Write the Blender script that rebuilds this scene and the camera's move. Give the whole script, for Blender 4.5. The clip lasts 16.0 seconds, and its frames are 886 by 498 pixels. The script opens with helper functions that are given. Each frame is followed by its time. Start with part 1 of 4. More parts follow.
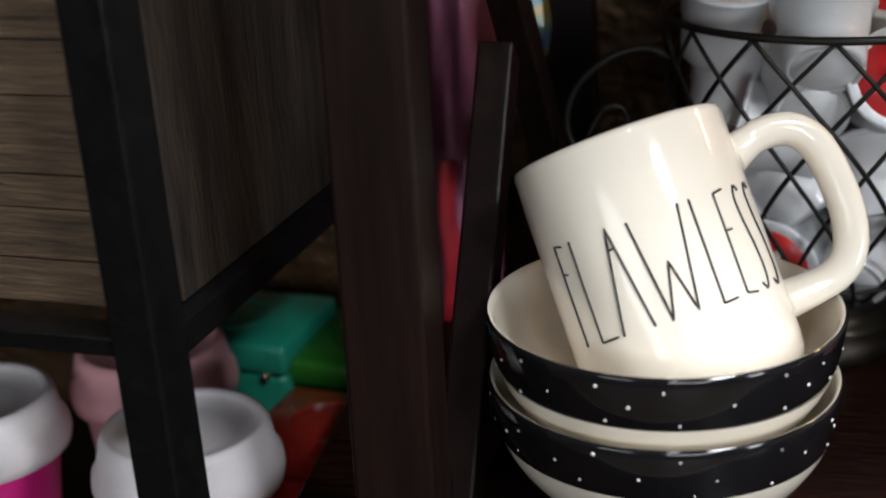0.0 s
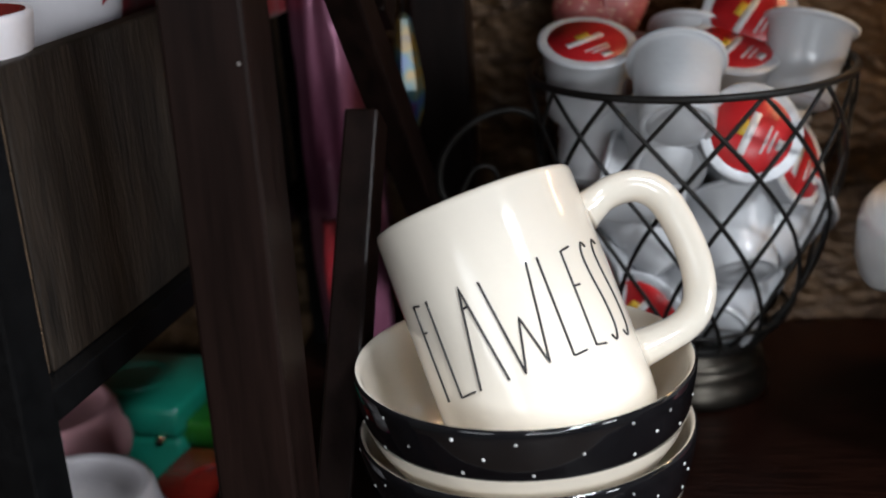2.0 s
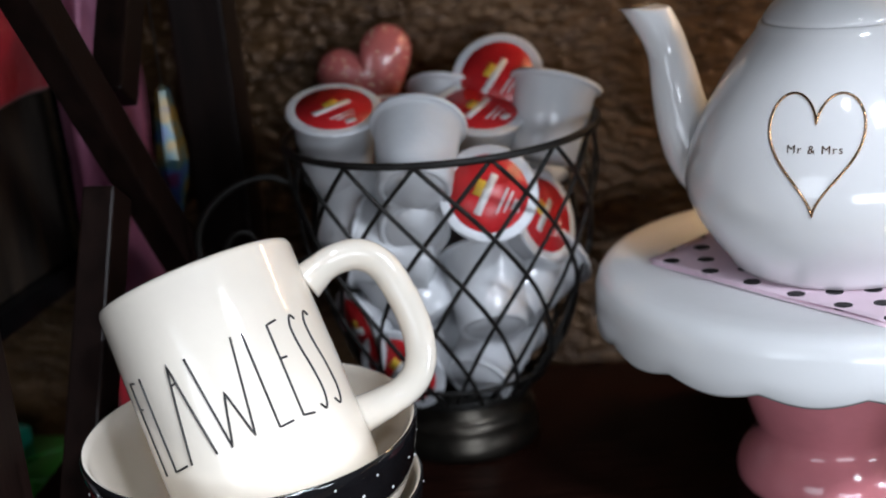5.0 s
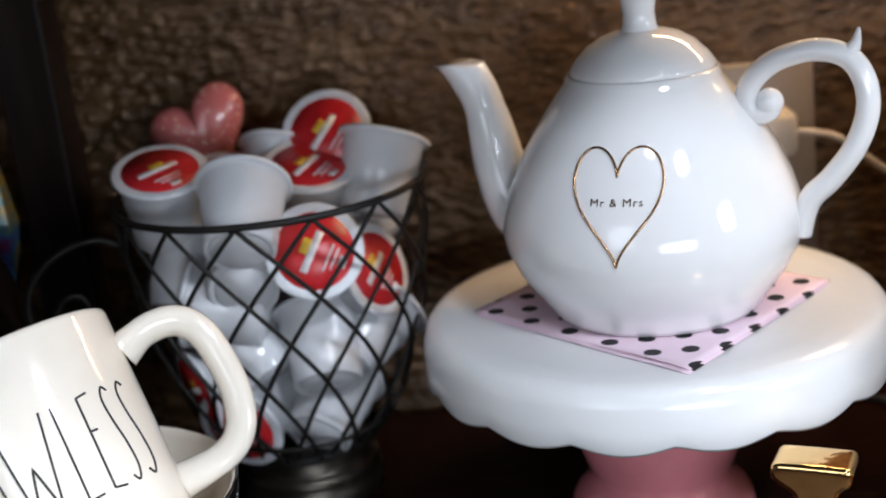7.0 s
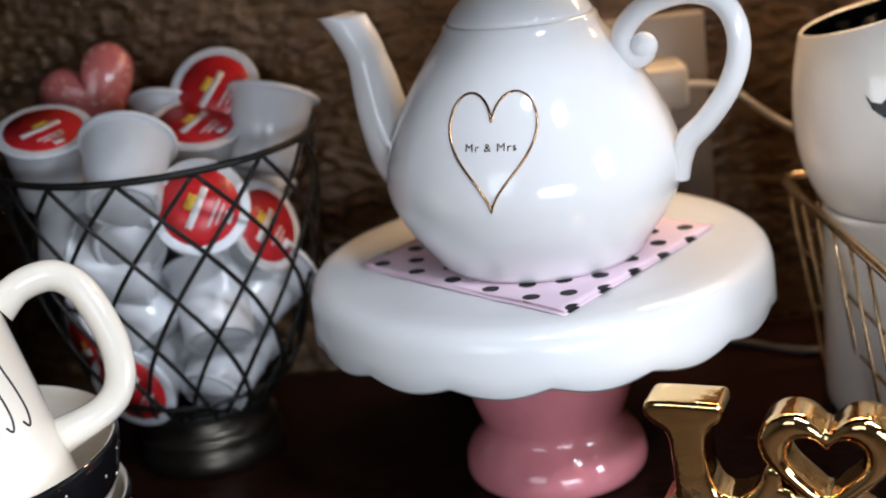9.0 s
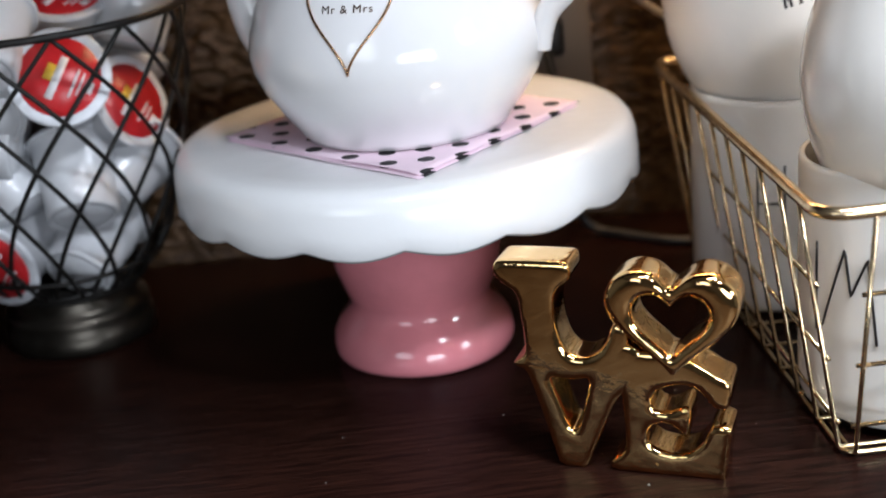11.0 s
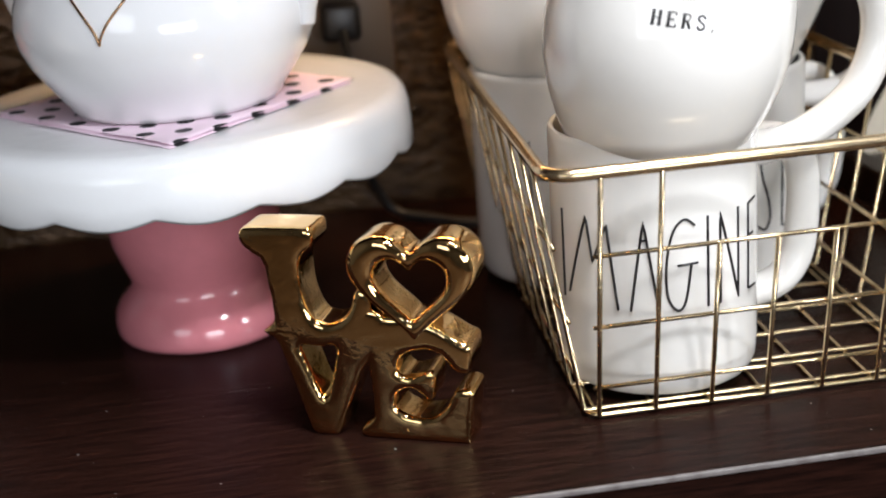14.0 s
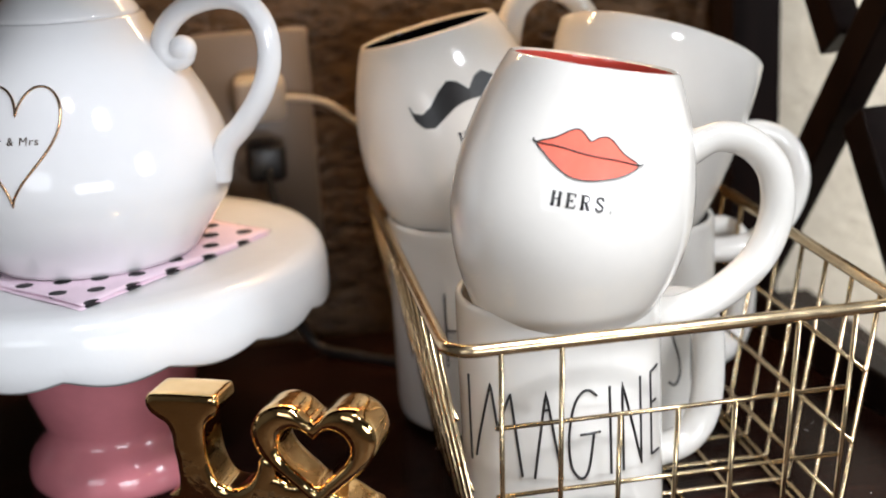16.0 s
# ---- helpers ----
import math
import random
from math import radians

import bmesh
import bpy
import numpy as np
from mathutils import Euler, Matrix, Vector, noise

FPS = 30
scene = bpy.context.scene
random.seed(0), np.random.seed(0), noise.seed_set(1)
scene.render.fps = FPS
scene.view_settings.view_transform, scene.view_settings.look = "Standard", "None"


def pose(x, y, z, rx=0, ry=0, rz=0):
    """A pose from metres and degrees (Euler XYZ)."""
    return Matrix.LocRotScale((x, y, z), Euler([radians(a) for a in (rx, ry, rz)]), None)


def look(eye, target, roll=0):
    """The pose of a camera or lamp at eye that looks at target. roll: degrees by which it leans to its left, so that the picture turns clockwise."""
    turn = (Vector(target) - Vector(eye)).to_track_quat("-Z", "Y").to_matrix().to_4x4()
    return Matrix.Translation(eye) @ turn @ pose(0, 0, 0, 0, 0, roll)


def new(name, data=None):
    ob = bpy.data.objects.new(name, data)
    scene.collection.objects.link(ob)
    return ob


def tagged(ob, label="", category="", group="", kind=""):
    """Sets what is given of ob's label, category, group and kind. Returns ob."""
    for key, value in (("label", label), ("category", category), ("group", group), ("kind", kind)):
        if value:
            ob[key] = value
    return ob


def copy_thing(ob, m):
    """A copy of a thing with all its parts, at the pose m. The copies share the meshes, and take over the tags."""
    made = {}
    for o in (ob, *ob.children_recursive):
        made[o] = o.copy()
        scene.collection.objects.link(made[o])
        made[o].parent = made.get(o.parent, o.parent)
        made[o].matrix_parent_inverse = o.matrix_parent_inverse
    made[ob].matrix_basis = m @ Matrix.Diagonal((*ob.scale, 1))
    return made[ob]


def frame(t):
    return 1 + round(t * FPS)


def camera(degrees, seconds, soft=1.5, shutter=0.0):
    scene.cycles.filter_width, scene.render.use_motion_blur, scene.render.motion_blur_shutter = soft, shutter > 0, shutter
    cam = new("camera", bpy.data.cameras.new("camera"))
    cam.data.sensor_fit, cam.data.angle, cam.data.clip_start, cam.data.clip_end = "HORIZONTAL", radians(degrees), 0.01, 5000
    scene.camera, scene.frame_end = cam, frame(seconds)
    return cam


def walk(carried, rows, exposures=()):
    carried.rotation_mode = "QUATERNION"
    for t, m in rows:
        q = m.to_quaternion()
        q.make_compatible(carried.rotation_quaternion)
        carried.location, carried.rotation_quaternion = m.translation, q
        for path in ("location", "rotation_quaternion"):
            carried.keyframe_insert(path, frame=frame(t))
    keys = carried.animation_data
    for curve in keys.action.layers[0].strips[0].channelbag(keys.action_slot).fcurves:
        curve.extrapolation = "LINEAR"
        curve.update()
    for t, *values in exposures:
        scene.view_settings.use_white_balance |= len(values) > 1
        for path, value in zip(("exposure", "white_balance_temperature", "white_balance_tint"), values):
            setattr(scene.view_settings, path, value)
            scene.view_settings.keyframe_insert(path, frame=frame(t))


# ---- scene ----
cam = camera(36.8, 16.0, soft=1.9)
cam.data.dof.use_dof, cam.data.dof.focus_distance, cam.data.dof.aperture_fstop = True, 0.565, 6.0
PATH = [
    (0, (-0.228, -0.401, 0.309), (-0.59, 1.441, -0.381), -2.9),
    (0.5, (-0.221, -0.407, 0.31), (-0.557, 1.447, -0.359), -3.1),
    (1, (-0.211, -0.41, 0.315), (-0.527, 1.454, -0.338), -3.2),
    (1.5, (-0.201, -0.412, 0.318), (-0.498, 1.46, -0.319), -3.4),
    (2, (-0.19, -0.413, 0.32), (-0.472, 1.464, -0.309), -3.9),
    (2.5, (-0.177, -0.412, 0.322), (-0.446, 1.469, -0.303), -4.4),
    (3, (-0.162, -0.412, 0.322), (-0.419, 1.473, -0.296), -4.9),
    (3.5, (-0.148, -0.413, 0.323), (-0.39, 1.476, -0.286), -5.2),
    (4, (-0.133, -0.413, 0.325), (-0.351, 1.482, -0.278), -5.3),
    (6.3, (-0.053, -0.409, 0.348), (-0.181, 1.494, -0.252), -5.9),
    (6.5, (-0.054, -0.41, 0.348), (-0.153, 1.499, -0.241), -6.0),
    (7, (-0.041, -0.41, 0.349), (-0.115, 1.503, -0.23), -6.4),
    (7.5, (-0.029, -0.409, 0.346), (-0.076, 1.506, -0.227), -6.4),
    (8, (-0.024, -0.41, 0.34), (-0.052, 1.504, -0.238), -6.6),
    (8.2, (-0.021, -0.411, 0.338), (-0.043, 1.503, -0.242), -6.8),
    (10.3, (0.011, -0.422, 0.306), (0.047, 1.462, -0.363), -6.1),
    (10.5, (0.014, -0.423, 0.302), (0.067, 1.458, -0.375), -6.0),
    (11, (0.021, -0.426, 0.289), (0.103, 1.45, -0.399), -5.6),
    (11.5, (0.029, -0.428, 0.279), (0.13, 1.441, -0.424), -5.6),
    (12, (0.039, -0.431, 0.271), (0.168, 1.437, -0.429), -4.9),
    (12.5, (0.051, -0.437, 0.265), (0.202, 1.432, -0.432), -4.8),
    (13, (0.065, -0.441, 0.26), (0.235, 1.427, -0.434), -4.5),
    (13.5, (0.077, -0.444, 0.263), (0.267, 1.425, -0.425), -4.4),
    (14, (0.088, -0.444, 0.265), (0.299, 1.427, -0.41), -4.6),
    (14.5, (0.102, -0.443, 0.273), (0.333, 1.428, -0.392), -4.4),
    (15, (0.11, -0.443, 0.286), (0.372, 1.437, -0.344), -4.0),
    (15.5, (0.113, -0.444, 0.296), (0.393, 1.444, -0.301), -3.7),
    (16, (0.112, -0.443, 0.302), (0.399, 1.452, -0.267), -3.3),
]
walk(
    cam,
    [(t, look(eye, target, roll)) for t, eye, target, roll in PATH],
    [(0, -0.14, 6500, 10), (1.5, -0.12, 6400, 10), (3.5, -0.12, 5950, 11), (7, -0.14, 5950, 11), (11, 0.0, 6000, 11), (14, -0.03, 6250, 12), (16, -0.11, 6300, 12)],
)

# ---- light ----
world = bpy.data.worlds.new("world")
scene.world = world
world.use_nodes = True
world.node_tree.nodes["Background"].inputs[0].default_value = (0.55, 0.62, 0.75, 1)
world.node_tree.nodes["Background"].inputs[1].default_value = 0.05


def area_lamp(name, eye, target, w, h, power, color):
    data = bpy.data.lights.new(name, "AREA")
    data.shape, data.size, data.size_y, data.energy, data.color = "RECTANGLE", w, h, power, color
    ob = new(name, data)
    ob.matrix_world = look(eye, target)
    return ob


area_lamp("ceiling_panel_light", (0.70, -1.05, 1.46), (0.15, 0.06, 0.04), 0.26, 0.16, 21.0, (0.94, 0.97, 1.0))
area_lamp("ceiling_lamp_light", (0.46, -0.33, 1.50), (0.20, 0.02, 0.04), 0.30, 0.16, 29.0, (0.95, 0.97, 1.0))
area_lamp("second_ceiling_lamp_light", (-0.05, -0.90, 1.46), (-0.10, 0.10, 0.05), 0.15, 0.08, 3.4, (0.95, 0.97, 1.0))
area_lamp("window_light", (1.65, -1.10, 0.70), (0.2, 0.1, 0.05), 0.35, 0.45, 18.0, (0.93, 0.97, 1.0))
# Added broad fill from the front; stands for no known window.
area_lamp("front_fill_light", (0.55, -2.50, 0.28), (0.25, 0.0, 0.05), 1.2, 0.5, 25.0, (0.93, 0.97, 1.0))
# Second added fill, brightens the cups and crate on the left.
area_lamp("left_fill_light", (-1.45, -2.35, 0.75), (-0.45, 0.1, 0.0), 1.0, 0.9, 11.0, (0.93, 0.97, 1.0))
area_lamp("shelf_strip_light", (0.26, 0.352, 0.407), (0.26, 0.372, 0.1), 0.40, 0.02, 1.6, (1.0, 0.64, 0.32))

# ---- materials ----


def mat(name, color, rough=0.5, metal=0.0, spec=0.5, vary=0.0, scale=40.0, bump=0.0, bump_scale=200.0, coat=0.0, color2=None, rough_vary=0.0, stretch=(1, 1, 1), sheen=0.0):
    m = bpy.data.materials.new(name)
    m.use_nodes = True
    nt = m.node_tree
    n, l = nt.nodes, nt.links
    b = n["Principled BSDF"]
    b.inputs["Base Color"].default_value = (*color, 1)
    b.inputs["Roughness"].default_value = rough
    b.inputs["Metallic"].default_value = metal
    b.inputs["Specular IOR Level"].default_value = spec
    b.inputs["Coat Weight"].default_value = coat
    b.inputs["Coat Roughness"].default_value = 0.06
    b.inputs["Sheen Weight"].default_value = sheen
    tc = n.new("ShaderNodeTexCoord")
    mp = n.new("ShaderNodeMapping")
    mp.inputs["Scale"].default_value = stretch
    l.new(tc.outputs["Object"], mp.inputs["Vector"])
    if vary > 0 or color2 or rough_vary:
        a = n.new("ShaderNodeTexNoise")
        a.inputs["Scale"].default_value = scale
        a.inputs["Detail"].default_value = 8
        a.inputs["Roughness"].default_value = 0.65
        l.new(mp.outputs[0], a.inputs["Vector"])
        r = n.new("ShaderNodeValToRGB")
        r.color_ramp.elements[0].position, r.color_ramp.elements[1].position = 0.3, 0.7
        c2 = color2 or tuple(min(1, c * (1 + vary)) for c in color)
        c1 = color if color2 else tuple(c * (1 - vary) for c in color)
        r.color_ramp.elements[0].color = (*c1, 1)
        r.color_ramp.elements[1].color = (*c2, 1)
        l.new(a.outputs["Fac"], r.inputs["Fac"])
        l.new(r.outputs["Color"], b.inputs["Base Color"])
        if rough_vary:
            q = n.new("ShaderNodeMapRange")
            q.inputs[3].default_value, q.inputs[4].default_value = max(0.02, rough - rough_vary), rough + rough_vary
            l.new(a.outputs["Fac"], q.inputs[0])
            l.new(q.outputs[0], b.inputs["Roughness"])
    if bump > 0:
        k = n.new("ShaderNodeTexNoise")
        k.inputs["Scale"].default_value = bump_scale
        k.inputs["Detail"].default_value = 6
        l.new(mp.outputs[0], k.inputs["Vector"])
        u = n.new("ShaderNodeBump")
        u.inputs["Strength"].default_value = 1.0
        u.inputs["Distance"].default_value = bump
        l.new(k.outputs["Fac"], u.inputs["Height"])
        l.new(u.outputs["Normal"], b.inputs["Normal"])
    return m


M_CREAM = mat("cream_glaze", (0.80, 0.735, 0.635), 0.10, vary=0.03, scale=25, bump=0.0004, bump_scale=45, coat=0.3)
M_IVORY = mat("ivory_glaze", (0.74, 0.712, 0.66), 0.09, vary=0.03, scale=25, bump=0.0004, bump_scale=45, coat=0.3)
M_WHITE = mat("white_glaze", (0.76, 0.755, 0.755), 0.07, vary=0.02, scale=20, bump=0.0003, bump_scale=40, coat=0.4)
M_PLATE = mat("white_plate_glaze", (0.75, 0.755, 0.755), 0.16, vary=0.02, scale=20, bump=0.0003, bump_scale=50, coat=0.2)
M_PINK = mat("pink_glaze", (0.68, 0.235, 0.265), 0.10, vary=0.10, scale=22, coat=0.4, bump=0.0004, bump_scale=40)
M_BLACKGLAZE = mat("black_glaze", (0.006, 0.006, 0.007), 0.08, coat=0.3, vary=0.3, scale=60)
M_INK = mat("black_ink", (0.012, 0.011, 0.011), 0.35, vary=0.3, scale=300)
M_SPECK = mat("white_enamel_dot", (0.75, 0.75, 0.73), 0.2)
M_RED_IN = mat("red_glaze", (0.55, 0.07, 0.05), 0.12, vary=0.1, coat=0.3)
M_LIP = mat("coral_print", (0.83, 0.17, 0.115), 0.25, vary=0.06, scale=200)
M_GOLD = mat("gold_glaze", (0.95, 0.67, 0.32), 0.05, metal=1.0, color2=(0.80, 0.50, 0.20), scale=30, rough_vary=0.04, bump=0.0006, bump_scale=60)
M_GOLDLINE = mat("gold_line", (0.48, 0.29, 0.16), 0.22, metal=1.0)
M_GOLDWIRE = mat("brass_wire", (0.66, 0.51, 0.31), 0.24, metal=1.0, vary=0.2, scale=120, rough_vary=0.1)
M_BLACKWIRE = mat("black_wire", (0.010, 0.009, 0.008), 0.42, spec=0.22, vary=0.4, scale=150, bump=0.0002, bump_scale=600)
M_PEWTER = mat("pewter", (0.050, 0.044, 0.036), 0.34, metal=0.9, vary=0.3, scale=60, rough_vary=0.12)
M_WOOD = mat("espresso_wood", (0.0020, 0.0011, 0.0010), 0.22, color2=(0.022, 0.0077, 0.0051), scale=120, stretch=(0.25, 3, 3), bump=0.00018, bump_scale=420, rough_vary=0.035, spec=0.06)
M_POST = mat("espresso_post", (0.0042, 0.0024, 0.0020), 0.36, color2=(0.0115, 0.0058, 0.0046), spec=0.10, scale=24, stretch=(5, 5, 0.4), bump=0.00010, bump_scale=160, rough_vary=0.08)
# Pale grey of the shelf edge: wear plus its bright highlight as colour.
M_EDGE = mat("worn_edge_highlight", (0.085, 0.07, 0.064), 0.4, color2=(0.22, 0.20, 0.19), scale=90, stretch=(1, 1, 1))
M_METAL = mat("black_metal", (0.004, 0.004, 0.0042), 0.26, spec=0.12, vary=0.3, scale=80, bump=0.0001, bump_scale=700)
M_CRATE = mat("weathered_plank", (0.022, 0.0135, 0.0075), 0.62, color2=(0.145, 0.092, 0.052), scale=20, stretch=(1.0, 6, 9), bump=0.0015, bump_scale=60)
# Crate sides: the plank brown darkened, their shade put into the colour.
M_CRATE_SHADED = mat("shaded_weathered_panel", (0.005, 0.0038, 0.0030), 0.6, color2=(0.030, 0.0215, 0.0155), spec=0.25, scale=14, stretch=(6, 7, 1.0), bump=0.0015, bump_scale=60)
M_CREAMWALL = mat("cream_wall_plaster", (0.50, 0.43, 0.32), 0.6, color2=(0.60, 0.53, 0.41), scale=40, bump=0.003, bump_scale=90)
M_WALL = mat("brown_wall_paint", (0.042, 0.020, 0.0070), 0.28, metal=0.5, color2=(0.108, 0.056, 0.020), scale=60, bump=0.0013, bump_scale=230, rough_vary=0.1, stretch=(0.7, 1, 1.5))
M_ROOM = mat("room_paint", (0.10, 0.091, 0.080), 0.7, vary=0.08, scale=3, bump=0.002, bump_scale=60)
M_FLOOR = mat("floor_boards", (0.060, 0.036, 0.022), 0.5, color2=(0.120, 0.070, 0.040), scale=5, stretch=(1, 8, 1))
M_CUP = mat("white_plastic", (0.56, 0.57, 0.59), 0.20, vary=0.03, scale=80, bump=0.0002, bump_scale=200)
M_FOIL = mat("silver_foil_rim", (0.62, 0.63, 0.66), 0.35, vary=0.08, scale=200, bump=0.0003, bump_scale=400)
M_REDLID = mat("red_print", (0.50, 0.018, 0.022), 0.32, vary=0.12, scale=120)
M_YELLOW = mat("yellow_print", (0.75, 0.48, 0.05), 0.35)
M_WHITEPRINT = mat("white_print", (0.72, 0.70, 0.70), 0.35)
M_LIDW = mat("white_lid", (0.78, 0.74, 0.77), 0.45, vary=0.04, scale=60, bump=0.0002, bump_scale=300)
M_LIDP = mat("pink_lid", (0.78, 0.41, 0.45), 0.5, vary=0.06, scale=60, bump=0.0002, bump_scale=300)
M_MAGENTA = mat("magenta_cup", (0.62, 0.02, 0.22), 0.4, vary=0.06)
M_TEAL = mat("teal_tin", (0.013, 0.22, 0.15), 0.28, vary=0.15, scale=70, coat=0.2)
M_GREEN = mat("green_tin", (0.022, 0.15, 0.014), 0.3, vary=0.2, scale=70, coat=0.2)
M_REDTIN = mat("red_tin", (0.16, 0.008, 0.007), 0.26, color2=(0.26, 0.02, 0.012), scale=45, coat=0.3)
# Outlet and charger plastics are darkened: the shadow on them is in the colour.
M_PLASTIC = mat("almond_plastic_shaded", (0.17, 0.14, 0.115), 0.35, vary=0.03, scale=50)
M_CHARGER = mat("off_white_plastic_shaded", (0.42, 0.38, 0.33), 0.35, vary=0.03, scale=60)
M_BLACKPL = mat("black_plastic", (0.010, 0.010, 0.011), 0.4, vary=0.2, scale=90)
M_PINKFOIL = mat("pink_satin", (0.20, 0.05, 0.10), 0.24, metal=0.35, color2=(0.44, 0.18, 0.28), scale=18, stretch=(1, 1, 0.3), bump=0.004, bump_scale=22)
M_REDCLOTH = mat("red_ribbon", (0.27, 0.004, 0.012), 0.45, vary=0.25, scale=50, bump=0.001, bump_scale=120, sheen=0.2)


def glitter_mat():
    m = mat("pink_glitter", (0.46, 0.125, 0.115), 0.25, vary=0.15, scale=80, coat=0.5)
    n, l = m.node_tree.nodes, m.node_tree.links
    b = n["Principled BSDF"]
    v = n.new("ShaderNodeTexVoronoi")
    v.inputs["Scale"].default_value = 330
    tc = n.new("ShaderNodeTexCoord")
    l.new(tc.outputs["Object"], v.inputs["Vector"])
    g = n.new("ShaderNodeMath")
    g.operation = "LESS_THAN"
    g.inputs[1].default_value = 0.18
    l.new(v.outputs["Distance"], g.inputs[0])
    # Flakes carry their glint as a pale gold base colour.
    flake = n.new("ShaderNodeMixRGB")
    flake.inputs[2].default_value = (0.95, 0.80, 0.55, 1)
    l.new(b.inputs["Base Color"].links[0].from_socket, flake.inputs[1])
    l.new(g.outputs[0], flake.inputs[0])
    l.new(flake.outputs[0], b.inputs["Base Color"])
    k = n.new("ShaderNodeBump")
    k.inputs["Distance"].default_value = 0.0006
    l.new(v.outputs["Color"], k.inputs["Height"])
    l.new(k.outputs["Normal"], b.inputs["Normal"])
    return m


def napkin_mat(step_x, step_y, radius):
    m = mat("pink_dotted_paper", (0.80, 0.63, 0.72), 0.75, vary=0.03, scale=90, bump=0.0003, bump_scale=500)
    n, l = m.node_tree.nodes, m.node_tree.links
    b = n["Principled BSDF"]
    tc = n.new("ShaderNodeTexCoord")
    sep = n.new("ShaderNodeSeparateXYZ")
    l.new(tc.outputs["Object"], sep.inputs[0])

    def wrapped(out, step):
        a = n.new("ShaderNodeMath")
        a.operation = "PINGPONG"
        a.inputs[1].default_value = step / 2
        l.new(out, a.inputs[0])
        p = n.new("ShaderNodeMath")
        p.operation = "POWER"
        p.inputs[1].default_value = 2
        l.new(a.outputs[0], p.inputs[0])
        return p.outputs[0]

    s = n.new("ShaderNodeMath")
    s.operation = "ADD"
    l.new(wrapped(sep.outputs[0], step_x), s.inputs[0])
    l.new(wrapped(sep.outputs[1], step_y), s.inputs[1])
    lt = n.new("ShaderNodeMath")
    lt.operation = "LESS_THAN"
    lt.inputs[1].default_value = radius**2
    l.new(s.outputs[0], lt.inputs[0])
    mix = n.new("ShaderNodeMix")
    mix.data_type = "RGBA"
    old = b.inputs["Base Color"].links[0].from_socket
    l.new(lt.outputs[0], mix.inputs[0])
    l.new(old, mix.inputs[6])
    mix.inputs[7].default_value = (0.012, 0.010, 0.012, 1)
    l.new(mix.outputs[2], b.inputs["Base Color"])
    return m


def prism_mat():
    m = mat("iridescent_crystal", (0.30, 0.30, 0.34), 0.25, metal=0.3)
    n, l = m.node_tree.nodes, m.node_tree.links
    b = n["Principled BSDF"]
    a = n.new("ShaderNodeTexNoise")
    a.inputs["Scale"].default_value = 55
    tc = n.new("ShaderNodeTexCoord")
    l.new(tc.outputs["Object"], a.inputs["Vector"])
    r = n.new("ShaderNodeValToRGB")
    e = r.color_ramp.elements
    e[0].position, e[0].color = 0.3, (0.05, 0.01, 0.035, 1)
    e[1].position, e[1].color = 0.7, (0.04, 0.04, 0.05, 1)
    for p, c in ((0.42, (0.02, 0.04, 0.12, 1)), (0.5, (0.03, 0.07, 0.07, 1)), (0.58, (0.13, 0.08, 0.012, 1))):
        x = e.new(p)
        x.color = c
    l.new(a.outputs["Fac"], r.inputs["Fac"])
    l.new(r.outputs["Color"], b.inputs["Base Color"])
    return m


M_GLITTER, M_NAPKIN, M_PRISM = glitter_mat(), napkin_mat(0.0170, 0.0188, 0.0041), prism_mat()

# ---- building helpers ----


def part(name, bm, material, parent=None, label="", smooth=True):
    me = bpy.data.meshes.new(name)
    bmesh.ops.recalc_face_normals(bm, faces=bm.faces[:])
    bm.to_mesh(me)
    bm.free()
    for p in me.polygons:
        p.use_smooth = smooth
    me.materials.append(material)
    ob = new(name, me)
    ob.parent = parent
    return tagged(ob, label)


def thing(name, m, label, category, group="", kind=""):
    ob = new(name)
    ob.empty_display_size = 0.02
    ob.matrix_world = m
    return tagged(ob, label, category, group, kind)


def lathe(profile, n=64, bm=None, wave=None):
    """A turned body round z; profile of (radius, z), a radius of 0 closes it."""
    bm = bm or bmesh.new()
    rings = []
    for i, (r, z) in enumerate(profile):
        if r < 1e-6:
            rings.append([bm.verts.new((0, 0, z))])
        else:
            rings.append([bm.verts.new((r * math.cos(2 * math.pi * k / n), r * math.sin(2 * math.pi * k / n), z + (wave(i, 2 * math.pi * k / n) if wave else 0))) for k in range(n)])
    for a, b in zip(rings, rings[1:]):
        for k in range(n):
            j = (k + 1) % n
            if len(a) == 1 and len(b) > 1:
                bm.faces.new((a[0], b[k], b[j]))
            elif len(b) == 1 and len(a) > 1:
                bm.faces.new((a[k], a[j], b[0]))
            elif len(a) > 1:
                bm.faces.new((a[k], a[j], b[j], b[k]))
    return bm


def glide(pts, steps=6, closed=False):
    """A smooth line through points."""
    p = [Vector(q) for q in pts]
    out, n = [], len(p)
    for i in range(n if closed else n - 1):
        a, b, c, d = (p[(i - 1) % n], p[i], p[(i + 1) % n], p[(i + 2) % n]) if closed else (p[max(i - 1, 0)], p[i], p[i + 1], p[min(i + 2, n - 1)])
        for s in range(steps):
            t = s / steps
            out.append(0.5 * (2 * b + (c - a) * t + (2 * a - 5 * b + 4 * c - d) * t * t + (3 * b - a - 3 * c + d) * t**3))
    if not closed:
        out.append(p[-1].copy())
    return out


